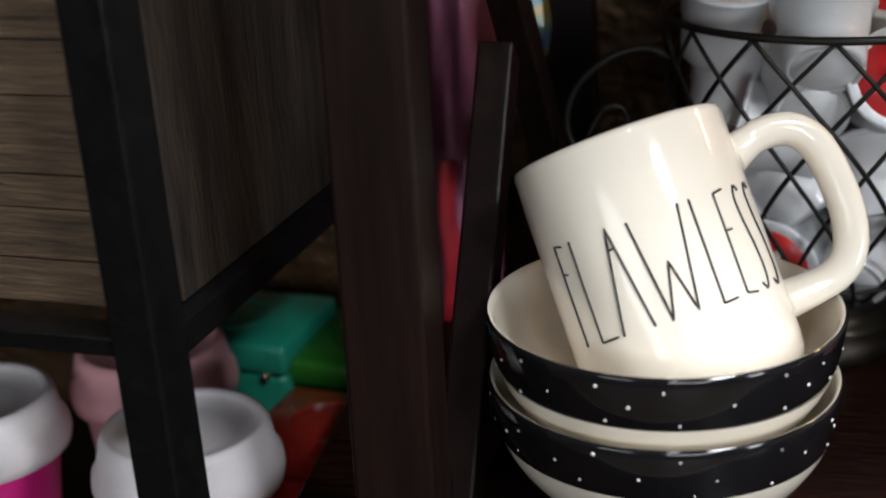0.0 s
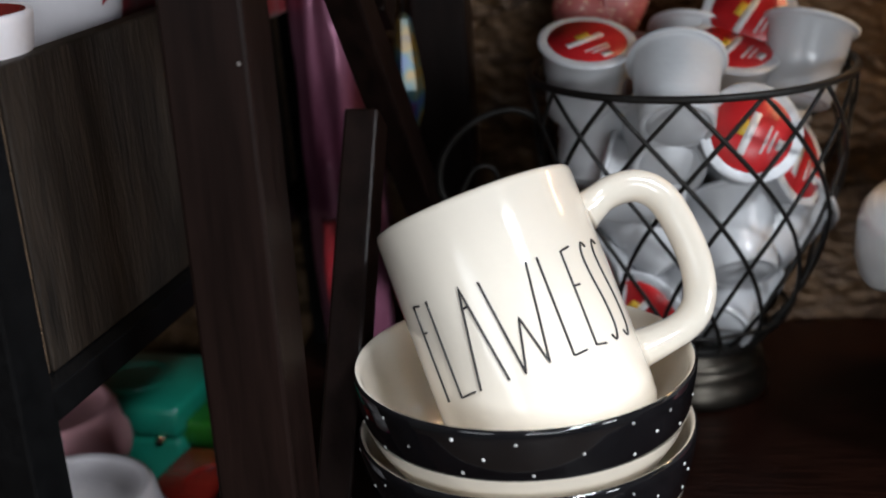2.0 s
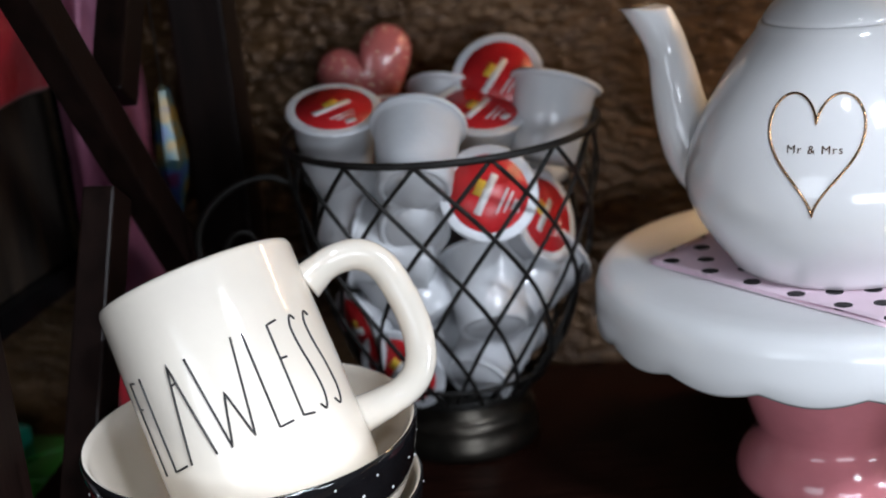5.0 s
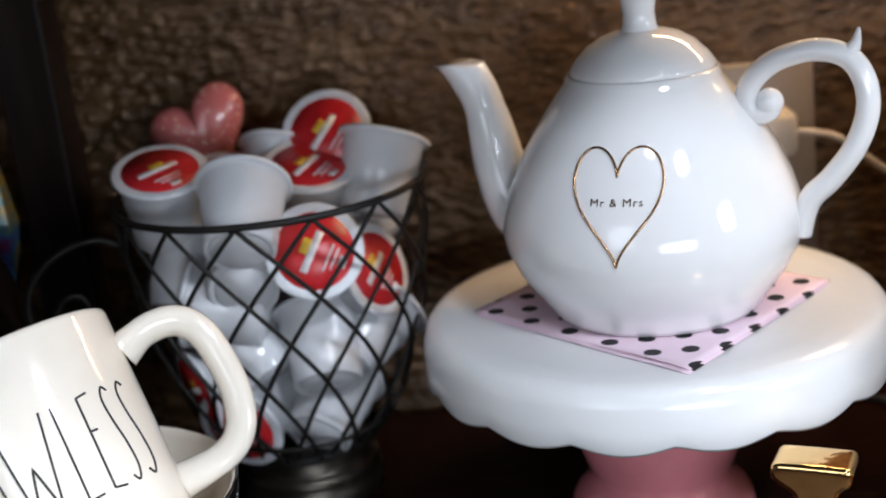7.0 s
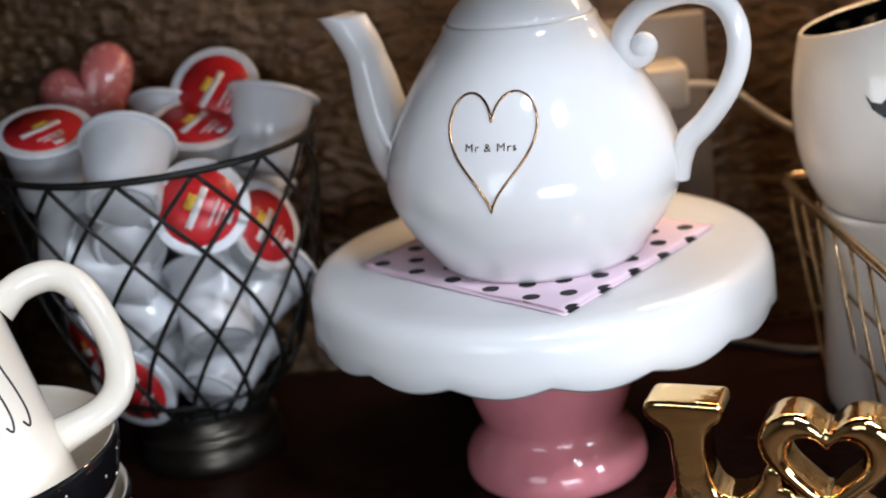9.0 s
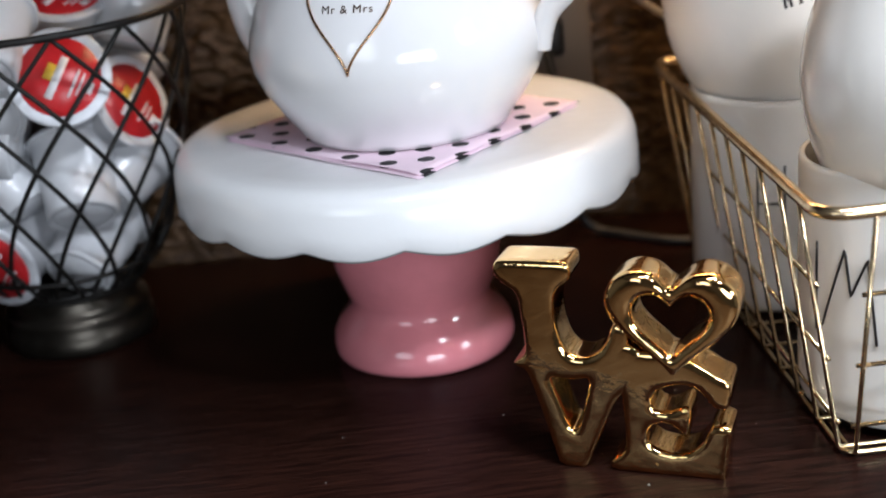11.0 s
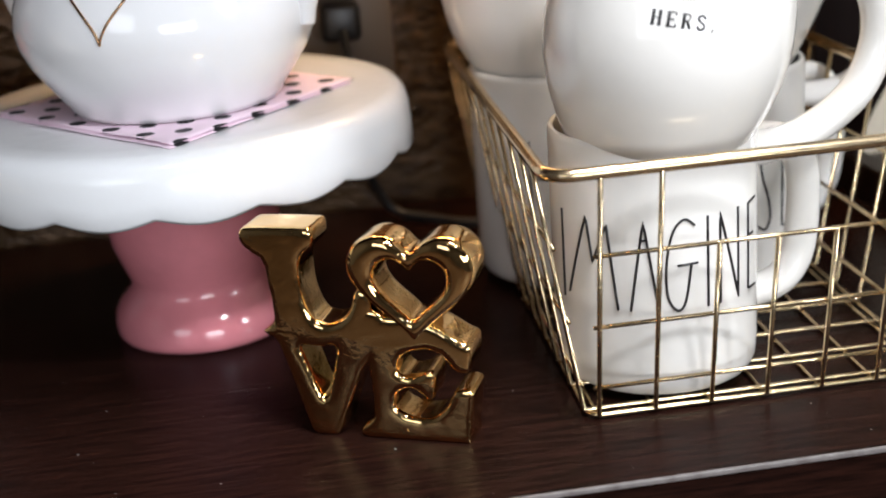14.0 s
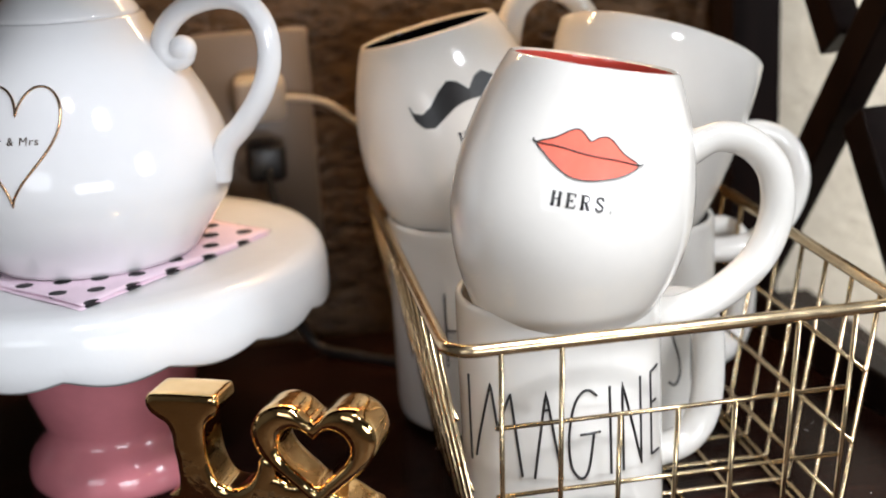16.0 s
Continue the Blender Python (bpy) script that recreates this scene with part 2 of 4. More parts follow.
def tube(pts, r, n=8, closed=False, bm=None, flat=1.0):
    """A rod along pts; r a number or one a point; flat squashes it across."""
    bm = bm or bmesh.new()
    p = [Vector(q) for q in pts]
    m = len(p)
    rings = []
    ref = None
    for i in range(m):
        a = p[(i - 1) % m] if closed or i else p[i]
        b = p[(i + 1) % m] if closed or i < m - 1 else p[i]
        d = (b - a).normalized()
        if ref is None:
            ref = d.orthogonal().normalized()
        ref = (ref - d * ref.dot(d)).normalized()
        side = d.cross(ref)
        rr = r[i] if isinstance(r, (list, tuple)) else r
        rings.append([bm.verts.new(p[i] + rr * (math.cos(2 * math.pi * k / n) * ref + flat * math.sin(2 * math.pi * k / n) * side)) for k in range(n)])
    for i in range(m if closed else m - 1):
        a, b = rings[i], rings[(i + 1) % m]
        for k in range(n):
            bm.faces.new((a[k], a[(k + 1) % n], b[(k + 1) % n], b[k]))
    if not closed:
        bm.faces.new(rings[0])
        bm.faces.new(rings[-1][::-1])
    return bm


def block(x0, x1, y0, y1, z0, z1, bevel=0.0015, bm=None):
    own = bmesh.new()
    bmesh.ops.create_cube(own, size=1)
    for v in own.verts:
        v.co = Vector(((x0 + x1) / 2 + v.co.x * (x1 - x0), (y0 + y1) / 2 + v.co.y * (y1 - y0), (z0 + z1) / 2 + v.co.z * (z1 - z0)))
    if bevel:
        bmesh.ops.bevel(own, geom=own.edges[:], offset=bevel, segments=2, affect="EDGES", profile=0.5)
    if bm is None:
        return own
    me = bpy.data.meshes.new("tmp")
    own.to_mesh(me)
    bm.from_mesh(me)
    bpy.data.meshes.remove(me)
    return bm


def beam(a, b, w, h, up=(1, 0, 0), bevel=0.0015):
    """A straight bar from a to b, w wide across up and h along up."""
    a, b, u = Vector(a), Vector(b), Vector(up)
    d = (b - a).normalized()
    s = d.cross(u).normalized()
    u = s.cross(d)
    bm = block(-w / 2, w / 2, -h / 2, h / 2, 0, (b - a).length, bevel)
    m = Matrix((s, u, d)).transposed().to_4x4()
    bm.transform(Matrix.Translation(a) @ m)
    return bm


def extruded(outline, holes, depth, bevel, name):
    """A flat shape in x and z with holes, given depth in y and rounded edges, as a bmesh."""
    cu = bpy.data.curves.new(name, "CURVE")
    cu.dimensions, cu.fill_mode, cu.extrude, cu.bevel_depth, cu.bevel_resolution = "2D", "BOTH", depth / 2 - bevel, bevel, 3
    cu.offset = -bevel
    cu.bevel_mode = "ROUND"
    for line in [outline, *holes]:
        sp = cu.splines.new("POLY")
        sp.points.add(len(line) - 1)
        for q, (x, y) in zip(sp.points, line):
            q.co = (x, y, 0, 1)
        sp.use_cyclic_u = True
    ob = bpy.data.objects.new(name, cu)
    me = bpy.data.meshes.new_from_object(ob)
    bm = bmesh.new()
    bm.from_mesh(me)
    bpy.data.objects.remove(ob)
    bpy.data.curves.remove(cu)
    bpy.data.meshes.remove(me)
    bmesh.ops.remove_doubles(bm, verts=bm.verts[:], dist=1e-5)
    bm.transform(Matrix.Rotation(math.pi / 2, 4, "X"))
    return bm


# Tall thin hand-drawn capitals: strokes of points in a box 1 wide and 1 high.
STROKES = {
    "F": [[(0.15, 1), (0.15, 0)], [(0.15, 1), (0.75, 0.98)], [(0.15, 0.72), (0.55, 0.71)]],
    "L": [[(0.15, 1), (0.15, 0), (0.85, 0.01)]],
    "A": [[(0.0, 0), (0.5, 1), (1.0, 0)], [(0.4, 0.79), (0.6, 0.8)]],
    "W": [[(0.0, 0.98), (0.25, 0), (0.49, 0.53), (0.74, 0.02), (1.0, 1)]],
    "E": [[(0.75, 1), (0.15, 0.98), (0.15, 0.02), (0.8, 0)], [(0.15, 0.62), (0.55, 0.62)]],
    "S": [[(0.75, 0.95), (0.5, 1), (0.25, 0.88), (0.35, 0.65), (0.6, 0.4), (0.7, 0.15), (0.45, 0), (0.15, 0.06)]],
    "I": [[(0.5, 1), (0.5, 0)]],
    "M": [[(0.0, 0.08), (0.44, 1), (0.56, 0.5), (0.83, 0.94), (1.0, 0)]],
    "G": [[(0.92, 0.92), (0.6, 1), (0.25, 0.86), (0.06, 0.5), (0.10, 0.15), (0.38, 0), (0.62, 0.1), (0.8, 0.50)], [(0.38, 0.50), (1.0, 0.51)]],
    "N": [[(0.1, 0), (0.1, 1), (0.85, 0), (0.85, 1)]],
    "H": [[(0.1, 1), (0.1, 0)], [(0.85, 1), (0.85, 0)], [(0.1, 0.5), (0.85, 0.5)]],
    "|": [[(0.5, 1), (0.5, 0)]],
}


def on_body(profile, out=0.0002):
    """Angle and height to a point on a turned body."""
    zs, rs = [z for _, z in profile], [r for r, _ in profile]

    def surf(a, h, lift=0.0):
        r = float(np.interp(h, zs, rs)) + out + lift
        return Vector((r * math.cos(a), r * math.sin(a), h))

    return surf


def stroke_word(word, surf, a0, a1, h0, h1, width, parent, gap=0.16, spans=()):
    """Painted letters from angle a0 to a1, or each over its own span of degrees from a0."""
    share = {"I": 0.5, "|": 0.6, "A": 1.25, "W": 1.5, "M": 1.3, "G": 1.2, "N": 1.1}
    widths = [share.get(ch, 0.85) for ch in word]
    unit, left = (a1 - a0) / sum(widths), a0
    for i, ch in enumerate(word):
        step, start = unit * widths[i], left
        left += step
        if spans:
            start, step, gap = a0 + math.radians(spans[i][0]), math.radians(spans[i][1] - spans[i][0]), 0.0
        for line in STROKES[ch]:
            bm = bmesh.new()
            pts = glide([(x, y, 0) for x, y in line], 4) if ch in "SG" and len(line) > 3 else [Vector((x, y, 0)) for x, y in line]
            dense = []
            for p, q in zip(pts, pts[1:]):
                k = 3 if ch in "SG" else 10
                dense += [p.lerp(q, s / k) for s in range(k)]
            dense.append(pts[-1])
            way = [surf(start + step * (gap / 2 + p.x * (1 - gap)), h0 + (h1 - h0) * p.y) for p in dense]
            tube(way, width, 6, bm=bm, flat=1.0)
            part("letter", bm, M_INK, parent, "thin black painted stroke" if i == 0 else "")


def text_mesh(text, size, place, material, parent, name="lettering", bold=0.0, spacing=1.0):
    """Words in the built-in font, each corner put on a surface by place(x, y)."""
    cu = bpy.data.curves.new(name, "FONT")
    cu.body, cu.size, cu.align_x, cu.align_y, cu.offset, cu.space_character, cu.resolution_u = text, size, "CENTER", "CENTER", bold, spacing, 3
    ob = bpy.data.objects.new(name, cu)
    me = bpy.data.meshes.new_from_object(ob)
    bm = bmesh.new()
    bm.from_mesh(me)
    bpy.data.objects.remove(ob)
    bpy.data.curves.remove(cu)
    bpy.data.meshes.remove(me)
    for v in bm.verts:
        v.co = place(v.co.x, v.co.y)
    return part(name, bm, material, parent, smooth=False)


# Slab-serif capitals: (half thickness, points) in a box 1 wide and 1 high.
SLAB = {
    "H": [(2, [(0.2, 0), (0.2, 1)]), (2, [(0.8, 0), (0.8, 1)]), (1, [(0.2, 0.5), (0.8, 0.5)]), (1, [(0.02, 1), (0.38, 1)]), (1, [(0.62, 1), (0.98, 1)]), (1, [(0.02, 0), (0.38, 0)]), (1, [(0.62, 0), (0.98, 0)])],
    "E": [(2, [(0.25, 0), (0.25, 1)]), (1, [(0.05, 1), (0.88, 1), (0.88, 0.78)]), (1, [(0.05, 0), (0.9, 0), (0.9, 0.24)]), (1, [(0.25, 0.5), (0.65, 0.5)]), (1, [(0.65, 0.38), (0.65, 0.62)])],
    "R": [(2, [(0.25, 0), (0.25, 1)]), (1, [(0.05, 1), (0.6, 1), (0.82, 0.88), (0.82, 0.64), (0.6, 0.52), (0.25, 0.52)]), (2, [(0.55, 0.5), (0.8, 0.06)]), (1, [(0.05, 0), (0.45, 0)]), (1, [(0.7, 0), (1.0, 0)])],
    "S": [(1.6, [(0.8, 0.74), (0.74, 0.94), (0.5, 1.0), (0.24, 0.9), (0.22, 0.68), (0.5, 0.53), (0.78, 0.38), (0.8, 0.14), (0.5, 0.0), (0.24, 0.08), (0.18, 0.28)])],
    "I": [(2, [(0.5, 0), (0.5, 1)]), (1, [(0.28, 1), (0.72, 1)]), (1, [(0.28, 0), (0.72, 0)])],
    ".": [(2.2, [(0.2, 0.04), (0.26, 0.04)])],
}


def slab_word(word, place, height, pitch, parent):
    """Printed slab-serif words laid on a surface by place(x, y) round their middle."""
    for i, ch in enumerate(word):
        x0 = (i - len(word) / 2) * pitch
        for wide, line in SLAB[ch]:
            pts = [Vector((x, y, 0)) for x, y in line]
            dense = []
            for p, q in zip(pts, pts[1:]):
                dense += [p.lerp(q, k / 4) for k in range(4)]
            dense.append(pts[-1])
            part("letter", tube([place(x0 + p.x * pitch * 0.74, (p.y - 0.5) * height) for p in dense], 0.00035 * wide, 6), M_INK, parent, "black printed letter" if i == 0 else "")


def heart_line(w, h, n=48, waist=0.0):
    """A heart w wide, h high, its notch up, round its middle."""
    out = []
    for k in range(n):
        t = 2 * math.pi * k / n
        x = math.sin(t) ** 3
        y = (13 * math.cos(t) - 5 * math.cos(2 * t) - 2 * math.cos(3 * t) - math.cos(4 * t)) / 17
        out.append((x * w / 2, (y + 0.14) / 1.76 * h * 0.93 + waist))
    return out


# ---- the room ----


def wall_back():
    """The rough-plastered wall behind the shelf."""
    x0, x1, z0, z1, st = -0.62, 0.452, -0.03, 0.46, 0.0019
    nx, nz = int((x1 - x0) / st), int((z1 - z0) / st)
    verts, faces = [], []
    for j in range(nz + 1):
        for i in range(nx + 1):
            x, z = x0 + i * st, z0 + j * st
            a = noise.noise((x * 120, z * 290, 0.3))
            b = noise.noise((x * 250, z * 430, 4.1))
            c = 0.5 + 0.5 * math.tanh(1.6 * a)
            f = min(1.0, 12 * min(i, nx - i, j, nz - j) / nx)
            verts.append((x, 0.3915 - f * (0.0024 * c + 0.0008 * b), z))
    for j in range(nz):
        for i in range(nx):
            k = j * (nx + 1) + i
            faces.append((k, k + 1, k + nx + 2, k + nx + 1))
    me = bpy.data.meshes.new("wall_plaster")
    me.from_pydata(verts, [], faces)
    for p in me.polygons:
        p.use_smooth = True
    me.materials.append(M_WALL)
    back = part("wall_north", block(-2.4, 2.0, 0.3925, 0.50, -0.8, 1.7, 0), M_WALL, None, "brown painted wall with rough hand-trowelled plaster", False)
    tagged(back, category="wall", kind="structure")
    ob = new("plaster", me)
    ob.parent = back
    return back


wall_back()
# Lighter cream section, 12 mm proud, at the right end of the wall.
tagged(part("wall_right_section", block(0.4525, 1.2, 0.3800, 0.3924, -0.8, 1.7, 0.002), M_CREAMWALL, None, "cream rough plaster wall section", False), category="wall", kind="structure")
for nm, b in (("wall_west", (-2.5, -2.4, -2.6, 0.5, -0.8, 1.7)), ("wall_east", (2.0, 2.1, -2.6, 0.5, -0.8, 1.7)), ("wall_south", (-2.4, 2.0, -2.7, -2.6, -0.8, 1.7))):
    tagged(part(nm, block(*b, 0), M_ROOM, None, "plain painted room wall", False), category="wall", kind="structure")
tagged(part("floor", block(-2.5, 2.1, -2.7, 0.5, -0.9, -0.8, 0), M_FLOOR, None, "dark wooden floor of the room", False), category="floor", kind="structure")
tagged(part("ceiling", block(-2.5, 2.1, -2.7, 0.5, 1.7, 1.8, 0), M_ROOM, None, "plain painted ceiling", False), category="ceiling", kind="structure")


# ---- the dark shelving unit ----


def shelving_unit():
    u = thing("shelving_unit", pose(0, 0, -0.8), "espresso-stained wooden shelving unit with crossed side braces", "shelf unit")
    d = Vector((0, 0, 0.8))

    def add(name, bm, material=M_POST, label="", parent=u, smooth=False):
        bm.transform(Matrix.Translation(d))
        return part(name, bm, material, parent, label, smooth)

    board = add("shelf_board", block(-0.40, 0.49, 0.0, 0.388, -0.024, 0.0, 0.0012), M_WOOD, "dark reddish-brown board with a satin top")
    add("edge_strip", block(-0.40, 0.49, -0.0012, 0.0006, -0.0018, 0.0004, 0.0004), M_EDGE, "pale worn front edge with its highlight painted in", board)
    add("apron", block(-0.39, 0.48, 0.02, 0.04, -0.09, -0.0242, 0.001))
    add("upper_board", block(-0.40, 0.49, 0.0, 0.388, 0.41, 0.434, 0.0012), M_WOOD)
    for side, (xf, xb) in (("left", (-0.356, -0.314)), ("right", (0.440, 0.420))):
        add("post", block(xf, xf + 0.032, 0.044, 0.080, -0.8, 0.41, 0.0016))
        add("post", block(xb, xb + 0.032, 0.345, 0.381, -0.8, 0.41, 0.0016))
        fx, bx = xf + 0.022 if side == "left" else xf + 0.012, xb + 0.022 if side == "left" else xb + 0.012
        a_top, a_low, b_low, b_top = (0.398, 0.021, 0.004, 0.404) if side == "left" else (0.363, 0.018, 0.004, 0.345)
        sx, ex, sy = (-0.3245, -0.3045, 0.095) if side == "left" else (fx, bx, 0.110)
        drop = (a_low - a_top) / 0.261
        k = (a_top + drop * (sy - 0.082) - b_low) / (b_top - b_low - drop * (0.343 - sy))
        here = lambda t: (sx + (ex - sx) * t, sy + (0.343 - sy) * t, b_low + (b_top - b_low) * t)  # noqa: E731
        add("brace", beam((fx, 0.082, a_top), (bx, 0.343, a_low), 0.023, 0.016))
        add("brace", beam(here(0), here(k - 0.052), 0.026, 0.0165))
        add("brace", beam(here(k + 0.052), here(1), 0.026, 0.0165))
        add("foot_rail", beam((fx, 0.082, 0.012), (bx, 0.343, 0.012), 0.022, 0.016))
    head = lathe([(0, 0.0005), (0.0006, 0.0004), (0.0007, 0)], 10)
    head.transform(Matrix.Translation((-0.3275, 0.0441, 0.238)) @ Matrix.Rotation(math.pi / 2, 4, "X"))
    add("screw", head, M_EDGE, "small bright screw head")
    return u


shelving_unit()

# ---- bowls and mugs ----
MUG_R, MUG_H = 0.0455, 0.112


def straight_profile(r=MUG_R, h=MUG_H):
    """The outside of a straight mug, then its rim and inside."""
    out = [(0, 0.0015), (r * 0.72, 0.0015), (r * 0.76, 0.0), (r * 0.90, 0.0), (r * 0.96, 0.002), (r * 0.99, 0.006), (r, 0.014), (r, h * 0.5), (r * 0.992, h - 0.003), (r * 0.98, h - 0.0008)]
    return out, [(r * 0.955, h), (r * 0.93, h - 0.001), (r * 0.915, h - 0.004), (r * 0.91, 0.02), (r * 0.82, 0.010), (0, 0.008)]


def barrel_profile(h=0.119, top=0.0365, belly=0.0520, foot=0.0305):
    out = [(0, 0.0015), (foot * 0.85, 0.0015), (foot * 0.9, 0.0), (foot, 0.001)]
    for k in range(1, 15):
        t = k / 14
        r = foot + (belly - foot) * math.sin(min(1.0, t / 0.48) * math.pi / 2) ** 0.85 if t < 0.48 else belly - (belly - top) * ((t - 0.48) / 0.52) ** 1.9
        out.append((r, 0.001 + (h - 0.002) * t))
    return out, [(top - 0.001, h), (top - 0.0026, h - 0.001), (top - 0.003, h - 0.004)] + [(r - 0.004, z) for r, z in out[-2:5:-2]] + [(0, 0.008)]


def tapered_profile(h=0.112, top=0.054, foot=0.033):
    out = [(0, 0.0015), (foot * 0.85, 0.0015), (foot * 0.9, 0.0), (foot, 0.001)]
    for k in range(1, 13):
        t = k / 12
        out.append((foot + (top - foot) * math.sin(t * math.pi / 2) ** 0.75, 0.001 + (h - 0.002) * t))
    return out, [(top - 0.0012, h), (top - 0.003, h - 0.001)] + [(r - 0.004, z) for r, z in out[-2:5:-2]] + [(0, 0.008)]


def mug(name, m, label, profile, glaze, inside, handle, angle, thick=0.0062, group="mugs"):
    """A mug with a handle along points of (radius, height), turned to angle."""
    out, inner = profile
    e = thing(name, m, label, "mug", group)
    body = part("body", lathe(out + inner[:2], 72), glaze, e)
    part("inside", lathe(inner[1:], 72), inside, body)
    c, s = math.cos(angle), math.sin(angle)
    way = glide([(r * c, r * s, z) for r, z in handle], 8)
    rr = [thick * (1.25 - 0.25 * min(1.0, min(i, len(way) - 1 - i) / 6)) for i in range(len(way))]
    part("handle", tube(way, rr, 14, flat=1.25), glaze, e)
    return e, on_body([p for p in out if p[1] > 0.0016 or p[0] > 0.02])


def lean(base, axis, front):
    """A pose with its z along axis and its -y towards front."""
    z = Vector(axis).normalized()
    f = Vector(front)
    y = -(f - z * f.dot(z)).normalized()
    return Matrix.Translation(base) @ Matrix((y.cross(z), y, z)).transposed().to_4x4()


def speckled_bowl(z, label):
    """A wide bowl, black outside with white dots and cream inside."""
    e = thing("bowl", pose(-0.238, 0.120, z), label, "bowl", "stacked bowls")
    R, H = 0.0745, 0.062
    band = [(0.0706, 0.0385), (0.0714, 0.0405), (0.0730, 0.048), (0.0742, 0.056), (R, H - 0.0015), (R - 0.0005, H - 0.0003), (R - 0.0012, H)]
    part("outer_band", lathe(band, 96), M_BLACKGLAZE, e, "black glazed band with scattered white dots")
    part("bowl_body", lathe([(0, 0.003), (0.038, 0.003), (0.040, 0.0), (0.045, 0.0), (0.046, 0.004), (0.054, 0.013), (0.0625, 0.023), (0.0660, 0.0285), (0.0685, 0.033), (0.0706, 0.0385)], 96), M_CREAM, e, "cream glazed lower body")
    part("inside", lathe([(R - 0.0012, H), (R - 0.0024, H - 0.0006), (R - 0.0036, H - 0.004), (0.0665, 0.042), (0.0610, 0.028), (0.050, 0.013), (0.036, 0.0075), (0, 0.0065)], 96), M_CREAM, e, "cream glazed inside")
    rnd = random.Random(int(z * 1000))
    surf = on_body(band[:5], 0.0)
    dot = None
    for row, h in enumerate((0.0560, 0.0490, 0.0425)):
        for k in range(13):
            a = 2 * math.pi * (k + 0.5 * (row % 2) + rnd.uniform(-0.25, 0.25)) / 13
            p = surf(a, h + rnd.uniform(-0.0018, 0.0018))
            if dot is None:
                dot = part("dot", lathe([(0, 0.0003), (0.0006, 0.00025), (0.0009, -0.0002)], 8), M_SPECK, e, "small white enamel dot")
                o = dot
            else:
                o = new("dot", dot.data)
                o.parent = e
            q = Vector((math.cos(a), math.sin(a), -0.3)).to_track_quat("Z", "Y")
            o.matrix_local = Matrix.LocRotScale(p, q, Vector((1, 1, 1)) * rnd.uniform(0.55, 1.15))
    return e


speckled_bowl(0.0, "black cream-lined bowl with white dots under another bowl")
speckled_bowl(0.0300, "black cream-lined bowl with white dots stacked in another bowl")
low = bpy.data.objects["bowl"]
for k in range(4):
    part("mark", tube([Vector((0.0722 * math.cos(a), 0.0722 * math.sin(a), 0.0595)) for a in (math.radians(-78 + 3.2 * k), math.radians(-76.4 + 3.2 * k))], 0.0007, 6), M_INK, low)

HANDLE = [(0.0445, 0.088), (0.058, 0.0925), (0.071, 0.0910), (0.0793, 0.0820), (0.0825, 0.066), (0.0825, 0.049), (0.0778, 0.0345), (0.0670, 0.0265), (0.0445, 0.0240)]
FLAW_AXIS = (-0.345, 0.335, 0.876)
e, surf = mug("mug", lean((-0.2212, 0.1030, 0.0600), FLAW_AXIS, (0.17, -0.93, 0.32)), "cream ceramic mug with tall black lettering, leaning in a bowl", straight_profile(0.0455, 0.1095), M_CREAM, M_CREAM, HANDLE, math.radians(4))
stroke_word("FLAWLESS", surf, math.radians(-90), 0, 0.0325, 0.0745, 0.00052, e, spans=((-62, -53), (-51, -36), (-35, -18), (-15.5, 11), (15.5, 27), (30, 40.5), (42.5, 53), (54, 66)))

# ---- the black wire basket with coffee pods ----
BX, BY = -0.1580, 0.294
BASKET = [(0.0845, 0.1820), (0.0830, 0.160), (0.0802, 0.135), (0.0757, 0.108), (0.0678, 0.082), (0.0592, 0.060), (0.0490, 0.043), (0.0415, 0.036)]


